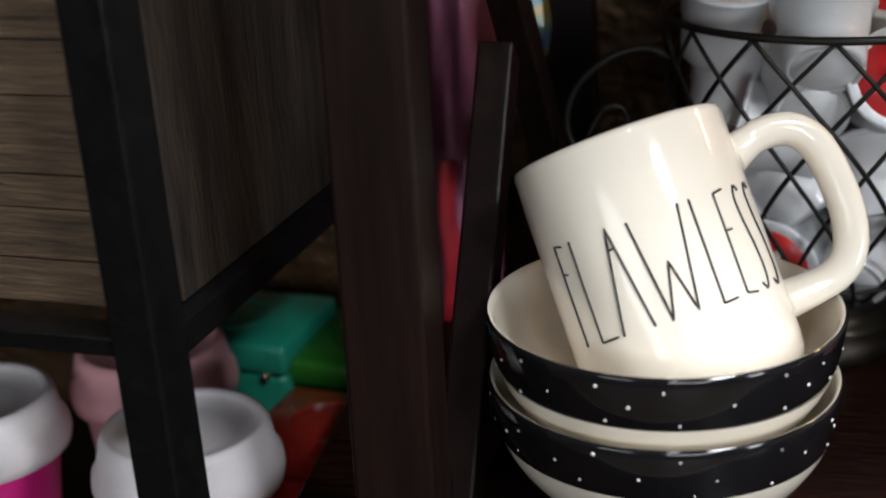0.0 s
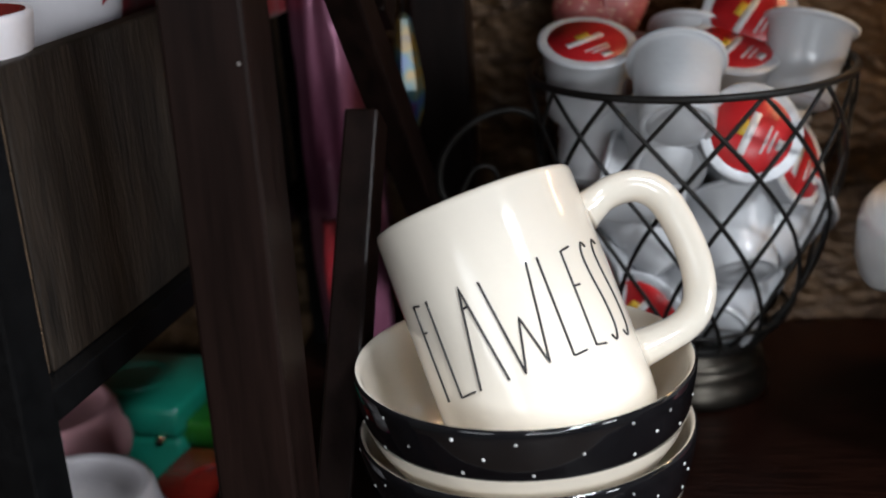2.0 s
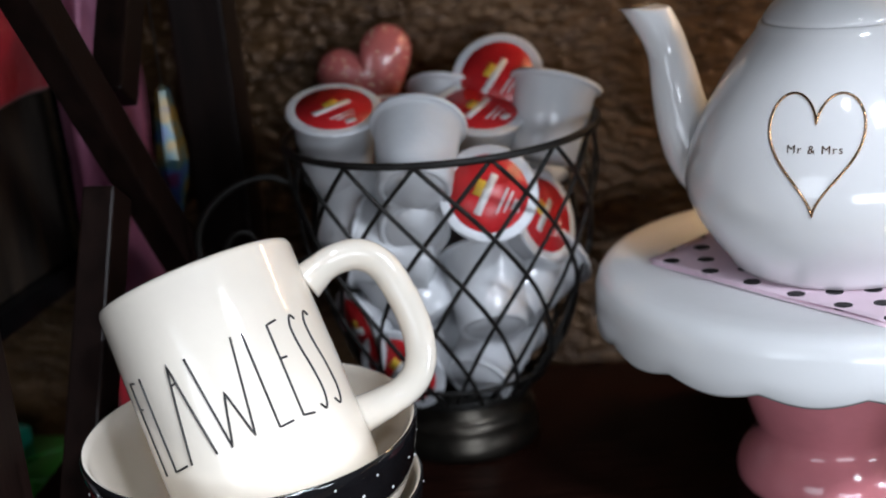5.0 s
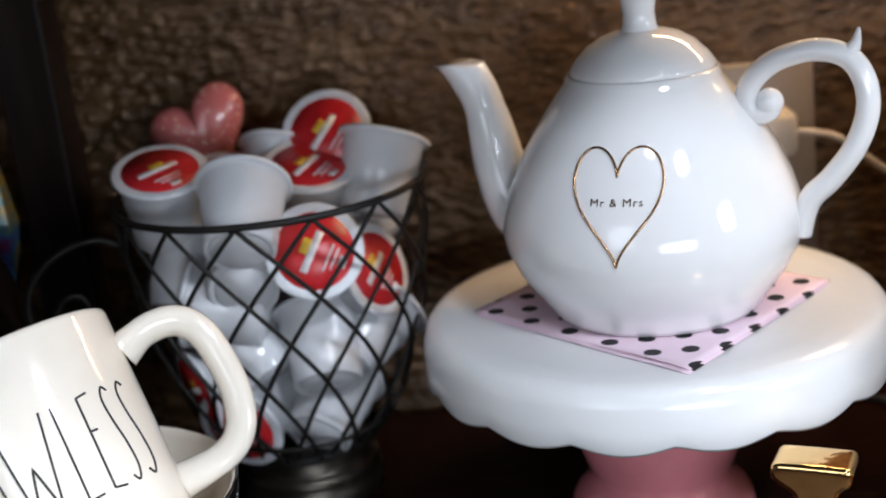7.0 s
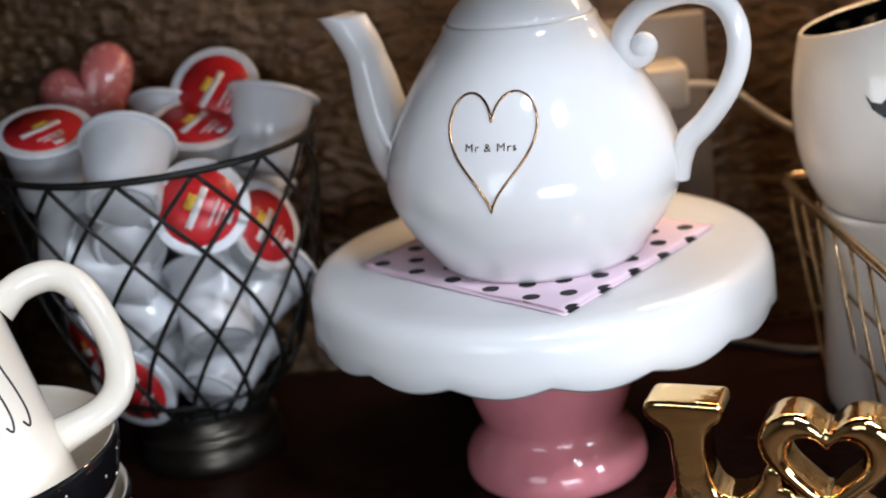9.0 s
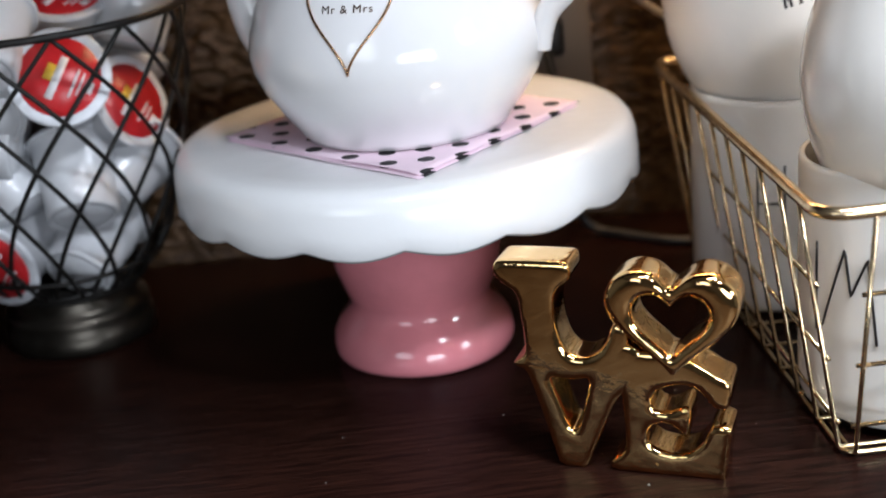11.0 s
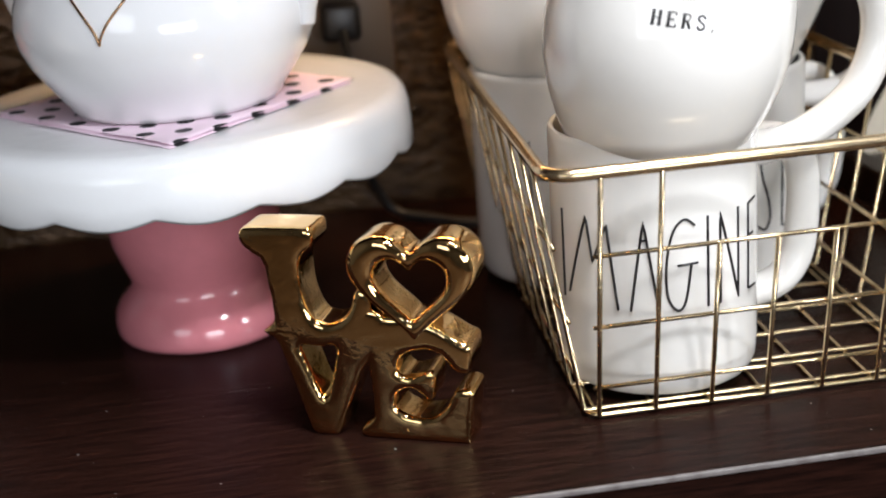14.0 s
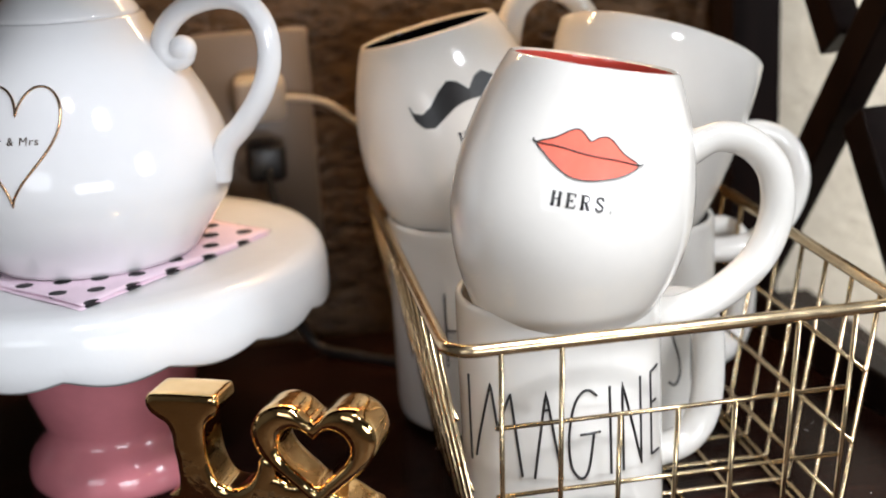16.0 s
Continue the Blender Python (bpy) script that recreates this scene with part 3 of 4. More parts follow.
def wire_basket():
    e = thing("wire_basket", pose(BX, BY, 0), "black diamond-lattice wire basket on a pewter foot, full of coffee pods", "basket")
    ring = lambda r, z: [(r * math.cos(2 * math.pi * k / 64), r * math.sin(2 * math.pi * k / 64), z) for k in range(64)]  # noqa: E731
    part("rim", tube(ring(0.0850, 0.1825), 0.0020, 10, True), M_BLACKWIRE, e)
    part("bottom_ring", tube(ring(0.0410, 0.0360), 0.0022, 8, True), M_BLACKWIRE, e)
    part("middle_ring", tube(ring(0.0525, 0.0480), 0.0014, 8, True), M_BLACKWIRE, e)
    part("base_plate", lathe([(0, 0.034), (0.040, 0.034), (0.041, 0.032), (0, 0.031)], 48), M_BLACKWIRE, e)
    part("foot", lathe([(0, 0.031), (0.034, 0.031), (0.035, 0.028), (0.035, 0.024), (0.037, 0.021), (0.0395, 0.020), (0.0400, 0.0165), (0.0392, 0.0125), (0.0412, 0.010), (0.0416, 0.003), (0.0405, 0.0), (0, 0.0)], 72), M_PEWTER, e, "turned pewter-coloured foot")
    zs = [z for _, z in BASKET][::-1]
    rs = [r for r, _ in BASKET][::-1]
    for turn in (1, -1):
        pts = []
        for k in range(25):
            t = k / 24
            z = 0.1815 - t * 0.1455
            a = turn * (1.28 * t + 0.10 * math.sin(math.pi * t))
            r = float(np.interp(z, zs, rs)) + 0.0007 * turn
            pts.append((r * math.cos(a), r * math.sin(a), z))
        first = part("wire", tube(pts, 0.00125, 6), M_BLACKWIRE, e)
        for k in range(14):
            o = first if k == 0 else new("wire", first.data)
            o.parent = e
            o.rotation_euler = (0, 0, 2 * math.pi * (k + 0.33) / 14)
    for ang in (math.radians(196),):
        c, s = math.cos(ang), math.sin(ang)
        loop = glide([(r * c, r * s, z) for r, z in ((0.081, 0.160), (0.096, 0.168), (0.116, 0.164), (0.133, 0.149), (0.137, 0.129), (0.127, 0.112), (0.109, 0.107), (0.092, 0.114), (0.0755, 0.122))], 6)
        part("handle", tube(loop, 0.0019, 8), M_BLACKWIRE, e)
        curl = glide([(r * c, r * s, z) for r, z in ((0.126, 0.126), (0.118, 0.138), (0.109, 0.138), (0.106, 0.129), (0.112, 0.123))], 6)
        part("scroll", tube(glide([loop[30], curl[0]], 2) + curl[1:], 0.0013, 6), M_BLACKWIRE, e)
    return e


wire_basket()


def coffee_pod():
    e = thing("coffee_pod", Matrix(), "white plastic coffee pod with a red foil lid", "coffee pod", "pods in the basket")
    body = lathe([(0, 0.0), (0.0135, 0.0), (0.0150, 0.0014), (0.0155, 0.0022), (0.0160, 0.0008), (0.0178, 0.0008), (0.0186, 0.002), (0.0196, 0.012), (0.0203, 0.0245), (0.0212, 0.0255), (0.0222, 0.040), (0.0236, 0.0415), (0.0250, 0.0418)], 40)
    part("cup", body, M_CUP, e)
    lid = part("lid", lathe([(0.0250, 0.0416), (0.0256, 0.0424), (0.0255, 0.0436), (0.0246, 0.0442), (0.0205, 0.0440), (0, 0.0440)], 40), M_FOIL, e, "silver foil lid")
    part("print", lathe([(0.0204, 0.0438), (0.0203, 0.04425), (0, 0.0443)], 40), M_REDLID, lid, "red printed disc")
    part("emblem", block(-0.0035, 0.0050, 0.002, 0.0075, 0.0441, 0.04450, 0), M_YELLOW, lid, "small yellow picture")
    for x, y, w, h in ((-0.0125, -0.001, 0.0230, 0.0040), (-0.008, -0.0085, 0.0150, 0.0012), (-0.006, -0.0115, 0.0120, 0.0010)):
        part("bar", block(x, x + w, y, y + h, 0.0441, 0.04455, 0), M_WHITEPRINT, lid)
    part("seal", block(-0.003, 0.003, -0.0175, -0.0135, 0.0441, 0.04450, 0), M_WHITEPRINT, lid)
    return e


# Place of the pod's middle, the way its lid looks, and its turn.
PODS = [
    ((-0.205, 0.280, 0.181), (0.10, -0.34, 0.92), 25),
    ((-0.160, 0.246, 0.178), (0.02, 0.78, 0.60), 0),
    ((-0.165, 0.262, 0.147), (-0.05, 0.93, 0.30), 0),
    ((-0.128, 0.258, 0.149), (0.12, -0.88, 0.46), 60),
    ((-0.118, 0.330, 0.192), (-0.12, -0.80, 0.58), 60),
    ((-0.133, 0.302, 0.171), (0.15, -0.35, 0.92), 40),
    ((-0.0945, 0.302, 0.180), (0.24, 0.40, 0.86), 0),
    ((-0.116, 0.284, 0.128), (0.80, -0.50, 0.34), 30),
    ((-0.176, 0.262, 0.126), (-0.90, 0.10, 0.22), 0),
    ((-0.172, 0.268, 0.100), (-0.55, 0.35, 0.72), 0),
    ((-0.131, 0.262, 0.098), (-0.10, 0.62, 0.70), 0),
    ((-0.098, 0.280, 0.098), (0.55, 0.60, 0.45), 0),
    ((-0.192, 0.276, 0.080), (-0.80, -0.55, -0.15), 20),
    ((-0.128, 0.270, 0.058), (0.30, 0.75, 0.45), 0),
    ((-0.172, 0.272, 0.064), (-0.35, -0.80, -0.20), 50),
    ((-0.200, 0.285, 0.142), (0.15, 0.40, 0.85), 0),
    ((-0.152, 0.322, 0.176), (0.20, 0.60, 0.78), 0),
    ((-0.180, 0.318, 0.166), (0.05, -0.30, 0.95), 10),
    ((-0.150, 0.325, 0.140), (0.5, 0.4, 0.7), 0),
    ((-0.112, 0.330, 0.150), (-0.5, 0.3, 0.7), 0),
    ((-0.150, 0.330, 0.095), (0.2, 0.3, 0.9), 0),
]
pod = coffee_pod()
for k, (mid, way, turn) in enumerate(PODS):
    reach = float(np.interp(mid[2] - 0.012, [z for _, z in BASKET][::-1], [r for r, _ in BASKET][::-1])) - (0.024 if mid[2] < 0.170 else 0.018)
    off = Vector((mid[0] + 0.1515, mid[1] - 0.295)) * 1.03
    if off.length > reach:
        off = off.normalized() * reach
    mid = (off.x + BX, off.y + BY, mid[2])
    q = Vector(way).normalized().to_track_quat("Z", "Y").to_matrix().to_4x4()
    m = Matrix.Translation(mid) @ q @ Matrix.Rotation(math.radians(turn), 4, "Z") @ Matrix.Translation((0, 0, -0.022))
    if k == 0:
        pod.matrix_world = m
    else:
        copy_thing(pod, m)

# ---- glitter heart ----
e = thing("glitter_heart", pose(-0.200, 0.352, 0.0), "pink translucent glitter heart on a stem behind the basket", "ornament")
hb = bmesh.new()
rings = []
for s, y in ((0.45, -0.013), (0.78, -0.0105), (0.95, -0.0055), (1.0, 0.0), (0.95, 0.0055), (0.78, 0.0105), (0.45, 0.013)):
    rings.append([hb.verts.new((s * (x * 0.914 - z * 0.407), y, 0.201 + s * (z * 0.914 + x * 0.407))) for x, z in heart_line(0.060, 0.060)])
for a, b in zip(rings, rings[1:]):
    for k in range(len(a)):
        hb.faces.new((a[k], a[(k + 1) % len(a)], b[(k + 1) % len(a)], b[k]))
hb.faces.new(rings[0])
hb.faces.new(rings[-1][::-1])
part("heart", hb, M_GLITTER, e)
part("stem", tube(glide([(0.006, 0.0, -0.002), (0.006, 0.001, 0.09), (0.011, 0.0, 0.190)], 6), 0.0035, 8), M_GLITTER, e, "slim pink stem")
part("stem_base", lathe([(0, -0.007), (0.02, -0.007), (0.021, -0.005), (0.019, -0.002), (0.006, 0.001), (0, 0.001)], 32), M_GLITTER, e)

# ---- cake stand, napkin, teapot ----
CX, CY = 0.0355, 0.2245


def cake_stand():
    e = thing("cake_stand", pose(CX, CY, 0), "white scalloped cake stand on a glossy pink pedestal", "cake stand")
    R = 0.1158
    prof = [(0, 0.1195), (0.060, 0.1197), (0.095, 0.1205), (0.1065, 0.1205), (0.1115, 0.1190), (0.1143, 0.1155), (R, 0.1105), (R + 0.0006, 0.1010), (R + 0.0008, 0.0915), (R - 0.0004, 0.0897), (R - 0.0030, 0.0905), (R - 0.0040, 0.1010), (0.104, 0.1100), (0.090, 0.1120), (0, 0.1120)]

    def wave(i, a):
        return (-0.0042 * abs(math.sin(8 * a + 0.5)) + 0.0036) if 8 <= i <= 10 else (0.35 * (-0.0042 * abs(math.sin(8 * a + 0.5)) + 0.003) if i in (7, 11) else 0)

    part("plate", lathe(prof, 192, wave=wave), M_PLATE, e, "white glazed plate with a scalloped rim")
    part("pedestal", lathe([(0, 0.1118), (0.0470, 0.1118), (0.0468, 0.088), (0.0458, 0.068), (0.0437, 0.050), (0.0398, 0.0375), (0.0374, 0.0315), (0.0368, 0.0280), (0.0384, 0.0240), (0.0430, 0.0190), (0.0463, 0.0140), (0.0477, 0.0085), (0.0478, 0.004), (0.0468, 0.001), (0.045, 0.0), (0, 0.0)], 96), M_PINK, e, "glossy pink turned pedestal")
    return e


cake_stand()


def napkin():
    """A folded paper napkin lying corner forward, its layers a little open."""
    e = thing("napkin", pose(0.0255, 0.1470, 0.1204), "pink paper napkin with black polka dots folded under the teapot", "napkin")
    corner, left, right = Vector((0.012, -0.0250)), Vector((-0.078, 0.076)), Vector((0.098, 0.071))
    for layer, (z, off, curl) in enumerate(((0.0004, 0.0, 0.0), (0.0013, 0.0022, 0.0018))):
        bm = bmesh.new()
        n = 24
        grid = []
        far = left + right - corner
        for j in range(n + 1):
            row = []
            for i in range(n + 1):
                a, b = i / n, j / n
                p = corner * (1 - a) * (1 - b) + left * a * (1 - b) + right * b * (1 - a) + far * a * b
                p = p + Vector((off * (0.5 - a), off))
                w = curl * max(0.0, 1 - 6 * min(a, b)) * (0.5 + 0.5 * math.sin(9 * a + 7 * b))
                row.append(bm.verts.new((p.x, p.y, z + w * 0.35 + 0.0002 * math.sin(13 * a + 5 * b))))
            grid.append(row)
        for j in range(n):
            for i in range(n):
                bm.faces.new((grid[j][i], grid[j][i + 1], grid[j + 1][i + 1], grid[j + 1][i]))
        r = bmesh.ops.extrude_face_region(bm, geom=bm.faces[:])
        for v in r["geom"]:
            if isinstance(v, bmesh.types.BMVert):
                v.co.z += 0.00025
        part("paper_layer", bm, M_NAPKIN, e)
    return e


napkin()

POT = [(0, 0.0012), (0.046, 0.0012), (0.047, 0.0), (0.0505, 0.0002), (0.0525, 0.003), (0.0545, 0.0065), (0.0610, 0.0150), (0.0675, 0.0250), (0.0715, 0.0350), (0.0725, 0.0430), (0.0710, 0.0520), (0.0670, 0.0640), (0.0610, 0.0770), (0.0535, 0.0900), (0.0460, 0.1010), (0.0400, 0.1085), (0.0372, 0.1125), (0.0365, 0.1150), (0.0352, 0.1160)]


def teapot():
    e = thing("teapot", pose(0.0375, 0.2150, 0.1224), "white porcelain teapot with a gold-outlined heart standing on a napkin", "teapot")
    part("body", lathe(POT + [(0.0335, 0.1155), (0.0325, 0.1100), (0.0, 0.1080)], 96), M_WHITE, e)
    lid = part("lid", lathe([(0.0, 0.112), (0.0330, 0.1135), (0.0345, 0.1165), (0.0342, 0.1180), (0.0310, 0.1225), (0.0250, 0.1285), (0.0180, 0.1325), (0.0110, 0.1345), (0, 0.1350)], 72), M_WHITE, e)
    part("knob", lathe([(0.0095, 0.1335), (0.0080, 0.1365), (0.0074, 0.1420), (0.0085, 0.1500), (0.0115, 0.1570), (0.0120, 0.1620), (0.0090, 0.1670), (0, 0.1690)], 40), M_WHITE, lid)
    sp = glide([(-0.0480, 0, 0.034), (-0.0670, 0, 0.046), (-0.0765, 0, 0.066), (-0.0815, 0, 0.092), (-0.0850, 0, 0.105), (-0.0910, 0, 0.1165), (-0.0965, 0, 0.1265)], 7)
    n = len(sp)
    rr = [0.0205 - 0.0102 * min(1.0, k / (n * 0.55)) ** 0.8 + 0.0022 * max(0.0, (k - n * 0.80) / (n * 0.20)) ** 1.5 for k in range(n)]
    bm = tube(sp, rr, 24)
    for v in bm.verts:
        if v.co.z > 0.1210:
            v.co.x -= 0.35 * (v.co.z - 0.1210)
            v.co.z = 0.1210 + 0.10 * (v.co.z - 0.1210)
    turned = Matrix.Rotation(math.radians(-25), 4, "Z")
    bm.transform(turned)
    part("spout", bm, M_WHITE, e)
    main = glide([(0.0605, 0, 0.0990), (0.0590, 0, 0.0948), (0.0535, 0, 0.0935), (0.0490, 0, 0.0985), (0.0500, 0, 0.1065), (0.0570, 0, 0.1145), (0.0670, 0, 0.1198), (0.0815, 0, 0.1222), (0.0940, 0, 0.1185), (0.1010, 0, 0.1080), (0.1020, 0, 0.0935), (0.0965, 0, 0.0780), (0.0860, 0, 0.0635), (0.0770, 0, 0.0545), (0.0735, 0, 0.0455), (0.0720, 0, 0.0360)], 6)
    n = len(main)
    main, spur = [turned @ p for p in main], [turned @ p for p in glide([(0.0910, 0, 0.1175), (0.0968, 0, 0.1235), (0.0988, 0, 0.1315)], 4)]
    part("handle", tube(main, [(0.0072 - 0.0022 * max(0.0, 1 - k / 20)) - 0.0012 * math.sin(math.pi * k / n) - 0.0022 * max(0.0, (k - n * 0.85) / (n * 0.15)) for k in range(n)], 16, flat=0.85), M_WHITE, e)
    part("handle_spur", tube(spur, [0.0055, 0.0050, 0.0045, 0.0038, 0.0031, 0.0024, 0.0017, 0.0012, 0.0006], 12), M_WHITE, e)
    knot = lathe([(0, -0.0066), (0.0038, -0.0054), (0.0062, -0.0024), (0.0066, 0.0), (0.0062, 0.0024), (0.0038, 0.0054), (0, 0.0066)], 24)
    knot.transform(turned @ Matrix.Translation((0.0590, 0, 0.0990)) @ Matrix.Rotation(math.pi / 2, 4, "X"))
    part("handle_curl", knot, M_WHITE, e)
    surf = on_body(POT)

    def put(x, y, lift=0.0):
        h = 0.0715 + y
        r = float(np.interp(h, [z for _, z in POT], [q for q, _ in POT]))
        return surf(math.radians(-110.5) + x / r, h, lift)

    line = []
    for k in range(64):
        t = 2 * math.pi * k / 64
        x = math.sin(t) ** 3
        y = (13 * math.cos(t) - 5 * math.cos(2 * t) - 2 * math.cos(3 * t) - math.cos(4 * t)) / 17
        line.append((x * 0.0205, y * 0.0292 - 0.001))
    part("heart_outline", tube([put(x, y, 0.0001) for x, y in line], 0.00062, 6, True), M_GOLDLINE, e, "thin gold heart outline")
    text_mesh("Mr & Mrs", 0.0047, lambda x, y: put(x * 1.15, y - 0.0028, 0.0003), M_GOLDLINE, e, spacing=1.15)
    return e


teapot()

# ---- gold word sculpture ----


def even(line, step):
    """The closed line with corners at even steps."""
    p = [Vector(q) for q in line]
    p.append(p[0])
    far = np.cumsum([0] + [(b - a).length for a, b in zip(p, p[1:])])
    n = max(8, int(far[-1] / step))
    at = np.linspace(0, far[-1], n, endpoint=False)
    return list(zip(np.interp(at, far, [q.x for q in p]), np.interp(at, far, [q.y for q in p])))


def molten(outline, holes, depth, soft=19):
    """A cut-out shape with softly rounded edges."""
    bm = extruded(even(outline, 0.0012), [even(h, 0.0012) for h in holes], depth, 0.0, "letter")
    me = bpy.data.meshes.new("letter")
    bm.to_mesh(me)
    bm.free()
    ob = new("letter", me)
    a = ob.modifiers.new("remesh", "REMESH")
    a.mode, a.voxel_size = "VOXEL", 0.0011
    b = ob.modifiers.new("smooth", "SMOOTH")
    b.factor, b.iterations = 0.5, soft
    done = bpy.data.meshes.new_from_object(ob.evaluated_get(bpy.context.evaluated_depsgraph_get()))
    bpy.data.objects.remove(ob)
    out = bmesh.new()
    out.from_mesh(done)
    bpy.data.meshes.remove(done)
    return out


def love_sculpture():
    e = thing("word_sculpture", Matrix.Translation((0.0668, 0.0950, 0.0)) @ Matrix.Rotation(math.radians(-24.0), 4, "Z") @ Matrix.Diagonal((0.975, 1, 1.025, 1)), "shiny gold ceramic sculpture of the word love with a heart", "ornament")
    k = 0.001

    def smooth(pts, steps=3):
        return [(p.x * k, p.y * k) for p in glide([(x, y, 0) for x, y in pts], steps, True)]

    deep = 0.0205
    L = [(0, 90), (0, 85), (4, 81), (9, 78), (10.5, 70), (11.5, 56), (11, 50), (6, 46.5), (6.5, 44.5), (14, 43), (30, 40), (46, 43), (55, 46), (57, 63), (50.5, 66), (48.5, 60), (45, 54.5), (39, 50.5), (32.5, 50.5), (28, 55), (25.5, 66), (26, 77), (29, 81), (33, 84), (33.5, 90), (30, 91.5), (4, 91.5)]
    V = [(5, 46), (10, 44), (13.5, 37), (22.8, 4), (24.3, 0.2), (35.5, 0), (38, 4), (50, 31), (56, 37), (63, 46), (62, 55), (52, 58), (40, 50), (30, 48), (14, 49)]
    V_hole = [(22.5, 41), (38.5, 41.5), (39, 38.5), (33.3, 18.5), (31, 17), (29, 20), (23, 37)]
    E = [(46.5, 4.5), (46.5, 1), (48, 0), (92, 0), (93, 1), (96, 22), (95, 24), (88, 23.5), (85, 17), (79, 11), (70, 10), (63, 13), (62, 19), (66, 23), (72, 23), (76, 19), (79, 19), (80, 29), (78, 32), (73, 29), (67, 28), (64, 32), (67, 38), (75, 41), (83, 39.5), (88, 33), (92, 31), (95, 32), (96, 43), (92, 45), (80, 52), (62, 55), (47, 52), (51, 44), (52, 35), (53, 18), (52, 9)]
    E = [(47 + (x - 46.5) * 1.055, z) for x, z in E]
    part("letter", molten(smooth(L), [], deep), M_GOLD, e)
    part("letter", molten(smooth(V), [smooth(V_hole)], deep), M_GOLD, e)
    part("letter", molten(smooth(E), [], deep), M_GOLD, e)
    out = [(x + 0.0752, z + 0.0655) for x, z in heart_line(0.057, 0.054)]
    hole = [(x + 0.0748, z + 0.0655) for x, z in heart_line(0.0325, 0.0315)]
    o = part("letter", molten(out, [hole], deep * 1.15, 70), M_GOLD, e, "hollow gold heart for the letter O")
    return e


love_sculpture()

# ---- gold wire basket with mugs ----


def gold_basket():
    e = thing("gold_basket", pose(0, 0, 0), "rectangular brass wire basket holding stacked mugs", "basket")
    X0, X1, Y0, Y1, Z = 0.1840, 0.3740, 0.0370, 0.3160, 0.1150
    x0, x1, y0, y1, z0 = 0.2010, 0.3570, 0.0545, 0.2970, 0.0018
    rad = 0.012

    def loop(a0, a1, b0, b1, z, r):
        pts = []
        for cx, cy, s in ((a1 - r, b1 - r, 0), (a0 + r, b1 - r, 90), (a0 + r, b0 + r, 180), (a1 - r, b0 + r, 270)):
            pts += [(cx + r * math.cos(math.radians(s + q)), cy + r * math.sin(math.radians(s + q)), z) for q in range(0, 91, 15)]
        return pts

    part("rim", tube(loop(X0, X1, Y0, Y1, Z, rad), 0.0028, 12, True), M_GOLDWIRE, e, "thick brass rim")

    def at(t):
        return [a + (b - a) * t for a, b in ((x0, X0), (x1, X1), (y0, Y0), (y1, Y1))]

    part("hoop", tube(loop(x0, x1, y0, y1, 0.0020, 0.006), 0.00115, 6, True), M_GOLDWIRE, e)
    nx, ny, poke = 6, 9, 0.0022
    wx = [x0 + 0.004 + (x1 - x0 - 0.008) * i / nx for i in range(nx + 1)]
    wy = [y0 + 0.004 + (y1 - y0 - 0.008) * j / ny for j in range(ny + 1)]
    for z in (0.0160, 0.0455, 0.0785):
        a0, a1, b0, b1 = at((z - z0) / (Z - z0))
        for y in (b0, b1):
            part("hoop", tube([(wx[0] - poke, y, z), (wx[-1] + poke, y, z)], 0.00105, 6), M_GOLDWIRE, e)
        for x in (a0, a1):
            part("hoop", tube([(x, wy[0] - poke, z), (x, wy[-1] + poke, z)], 0.00105, 6), M_GOLDWIRE, e)
    for i, x in enumerate(wx):
        top = 1.0 if i in (0, 1, 5, 6) else 0.679
        y_f, y_b, zt = y0 + (Y0 - y0) * top, y1 + (Y1 - y1) * top, z0 + (Z - z0) * top
        part("wire", tube([(x, y_f - 0.0016, zt), (x, y0 - 0.0016, z0 + 0.001), (x, y0 + 0.002, z0 - 0.0006), (x, y1 - 0.002, z0 - 0.0006), (x, y1 + 0.0016, z0 + 0.001), (x, y_b + 0.0016, zt)], 0.0011, 6), M_GOLDWIRE, e)
    for y in wy:
        part("wire", tube([(X0 - 0.0014, y, Z), (x0 - 0.0014, y, z0 + 0.002), (x0 + 0.002, y, z0 + 0.0014), (x1 - 0.002, y, z0 + 0.0014), (x1 + 0.0014, y, z0 + 0.002), (X1 + 0.0014, y, Z)], 0.0011, 6), M_GOLDWIRE, e)
    return e


gold_basket()

STRAIGHT_HANDLE = [(0.0445, 0.092), (0.056, 0.0955), (0.068, 0.092), (0.0765, 0.080), (0.0780, 0.058), (0.0755, 0.038), (0.068, 0.0265), (0.057, 0.0225), (0.0445, 0.0230)]
Z0 = 0.0042
e, surf = mug("mug", pose(0.2440, 0.1010, Z0), "ivory straight mug with tall black lettering, another mug in it", straight_profile(0.0454, 0.1135), M_IVORY, M_IVORY, STRAIGHT_HANDLE, math.radians(12))
stroke_word("IMAGINE", surf, math.radians(-108.5), 0, 0.041, 0.081, 0.00058, e, spans=((-57, -53), (-50, -17), (-10, 5), (8, 26), (30, 34), (38, 56), (61, 77)))
e, surf = mug("mug", pose(0.2320, 0.2380, Z0), "ivory straight lettered mug under a moustache mug", straight_profile(0.0462, 0.1135), M_IVORY, M_IVORY, STRAIGHT_HANDLE, math.radians(30))
stroke_word("H||", surf, math.radians(-125), math.radians(-62), 0.041, 0.081, 0.00058, e)
e, surf = mug("mug", pose(0.3060, 0.2020, Z0), "ivory straight lettered mug with its handle to the basket side", straight_profile(0.0462, 0.1135), M_IVORY, M_IVORY, STRAIGHT_HANDLE, math.radians(18))
stroke_word("SL", surf, math.radians(-84), math.radians(-48), 0.034, 0.074, 0.00058, e)

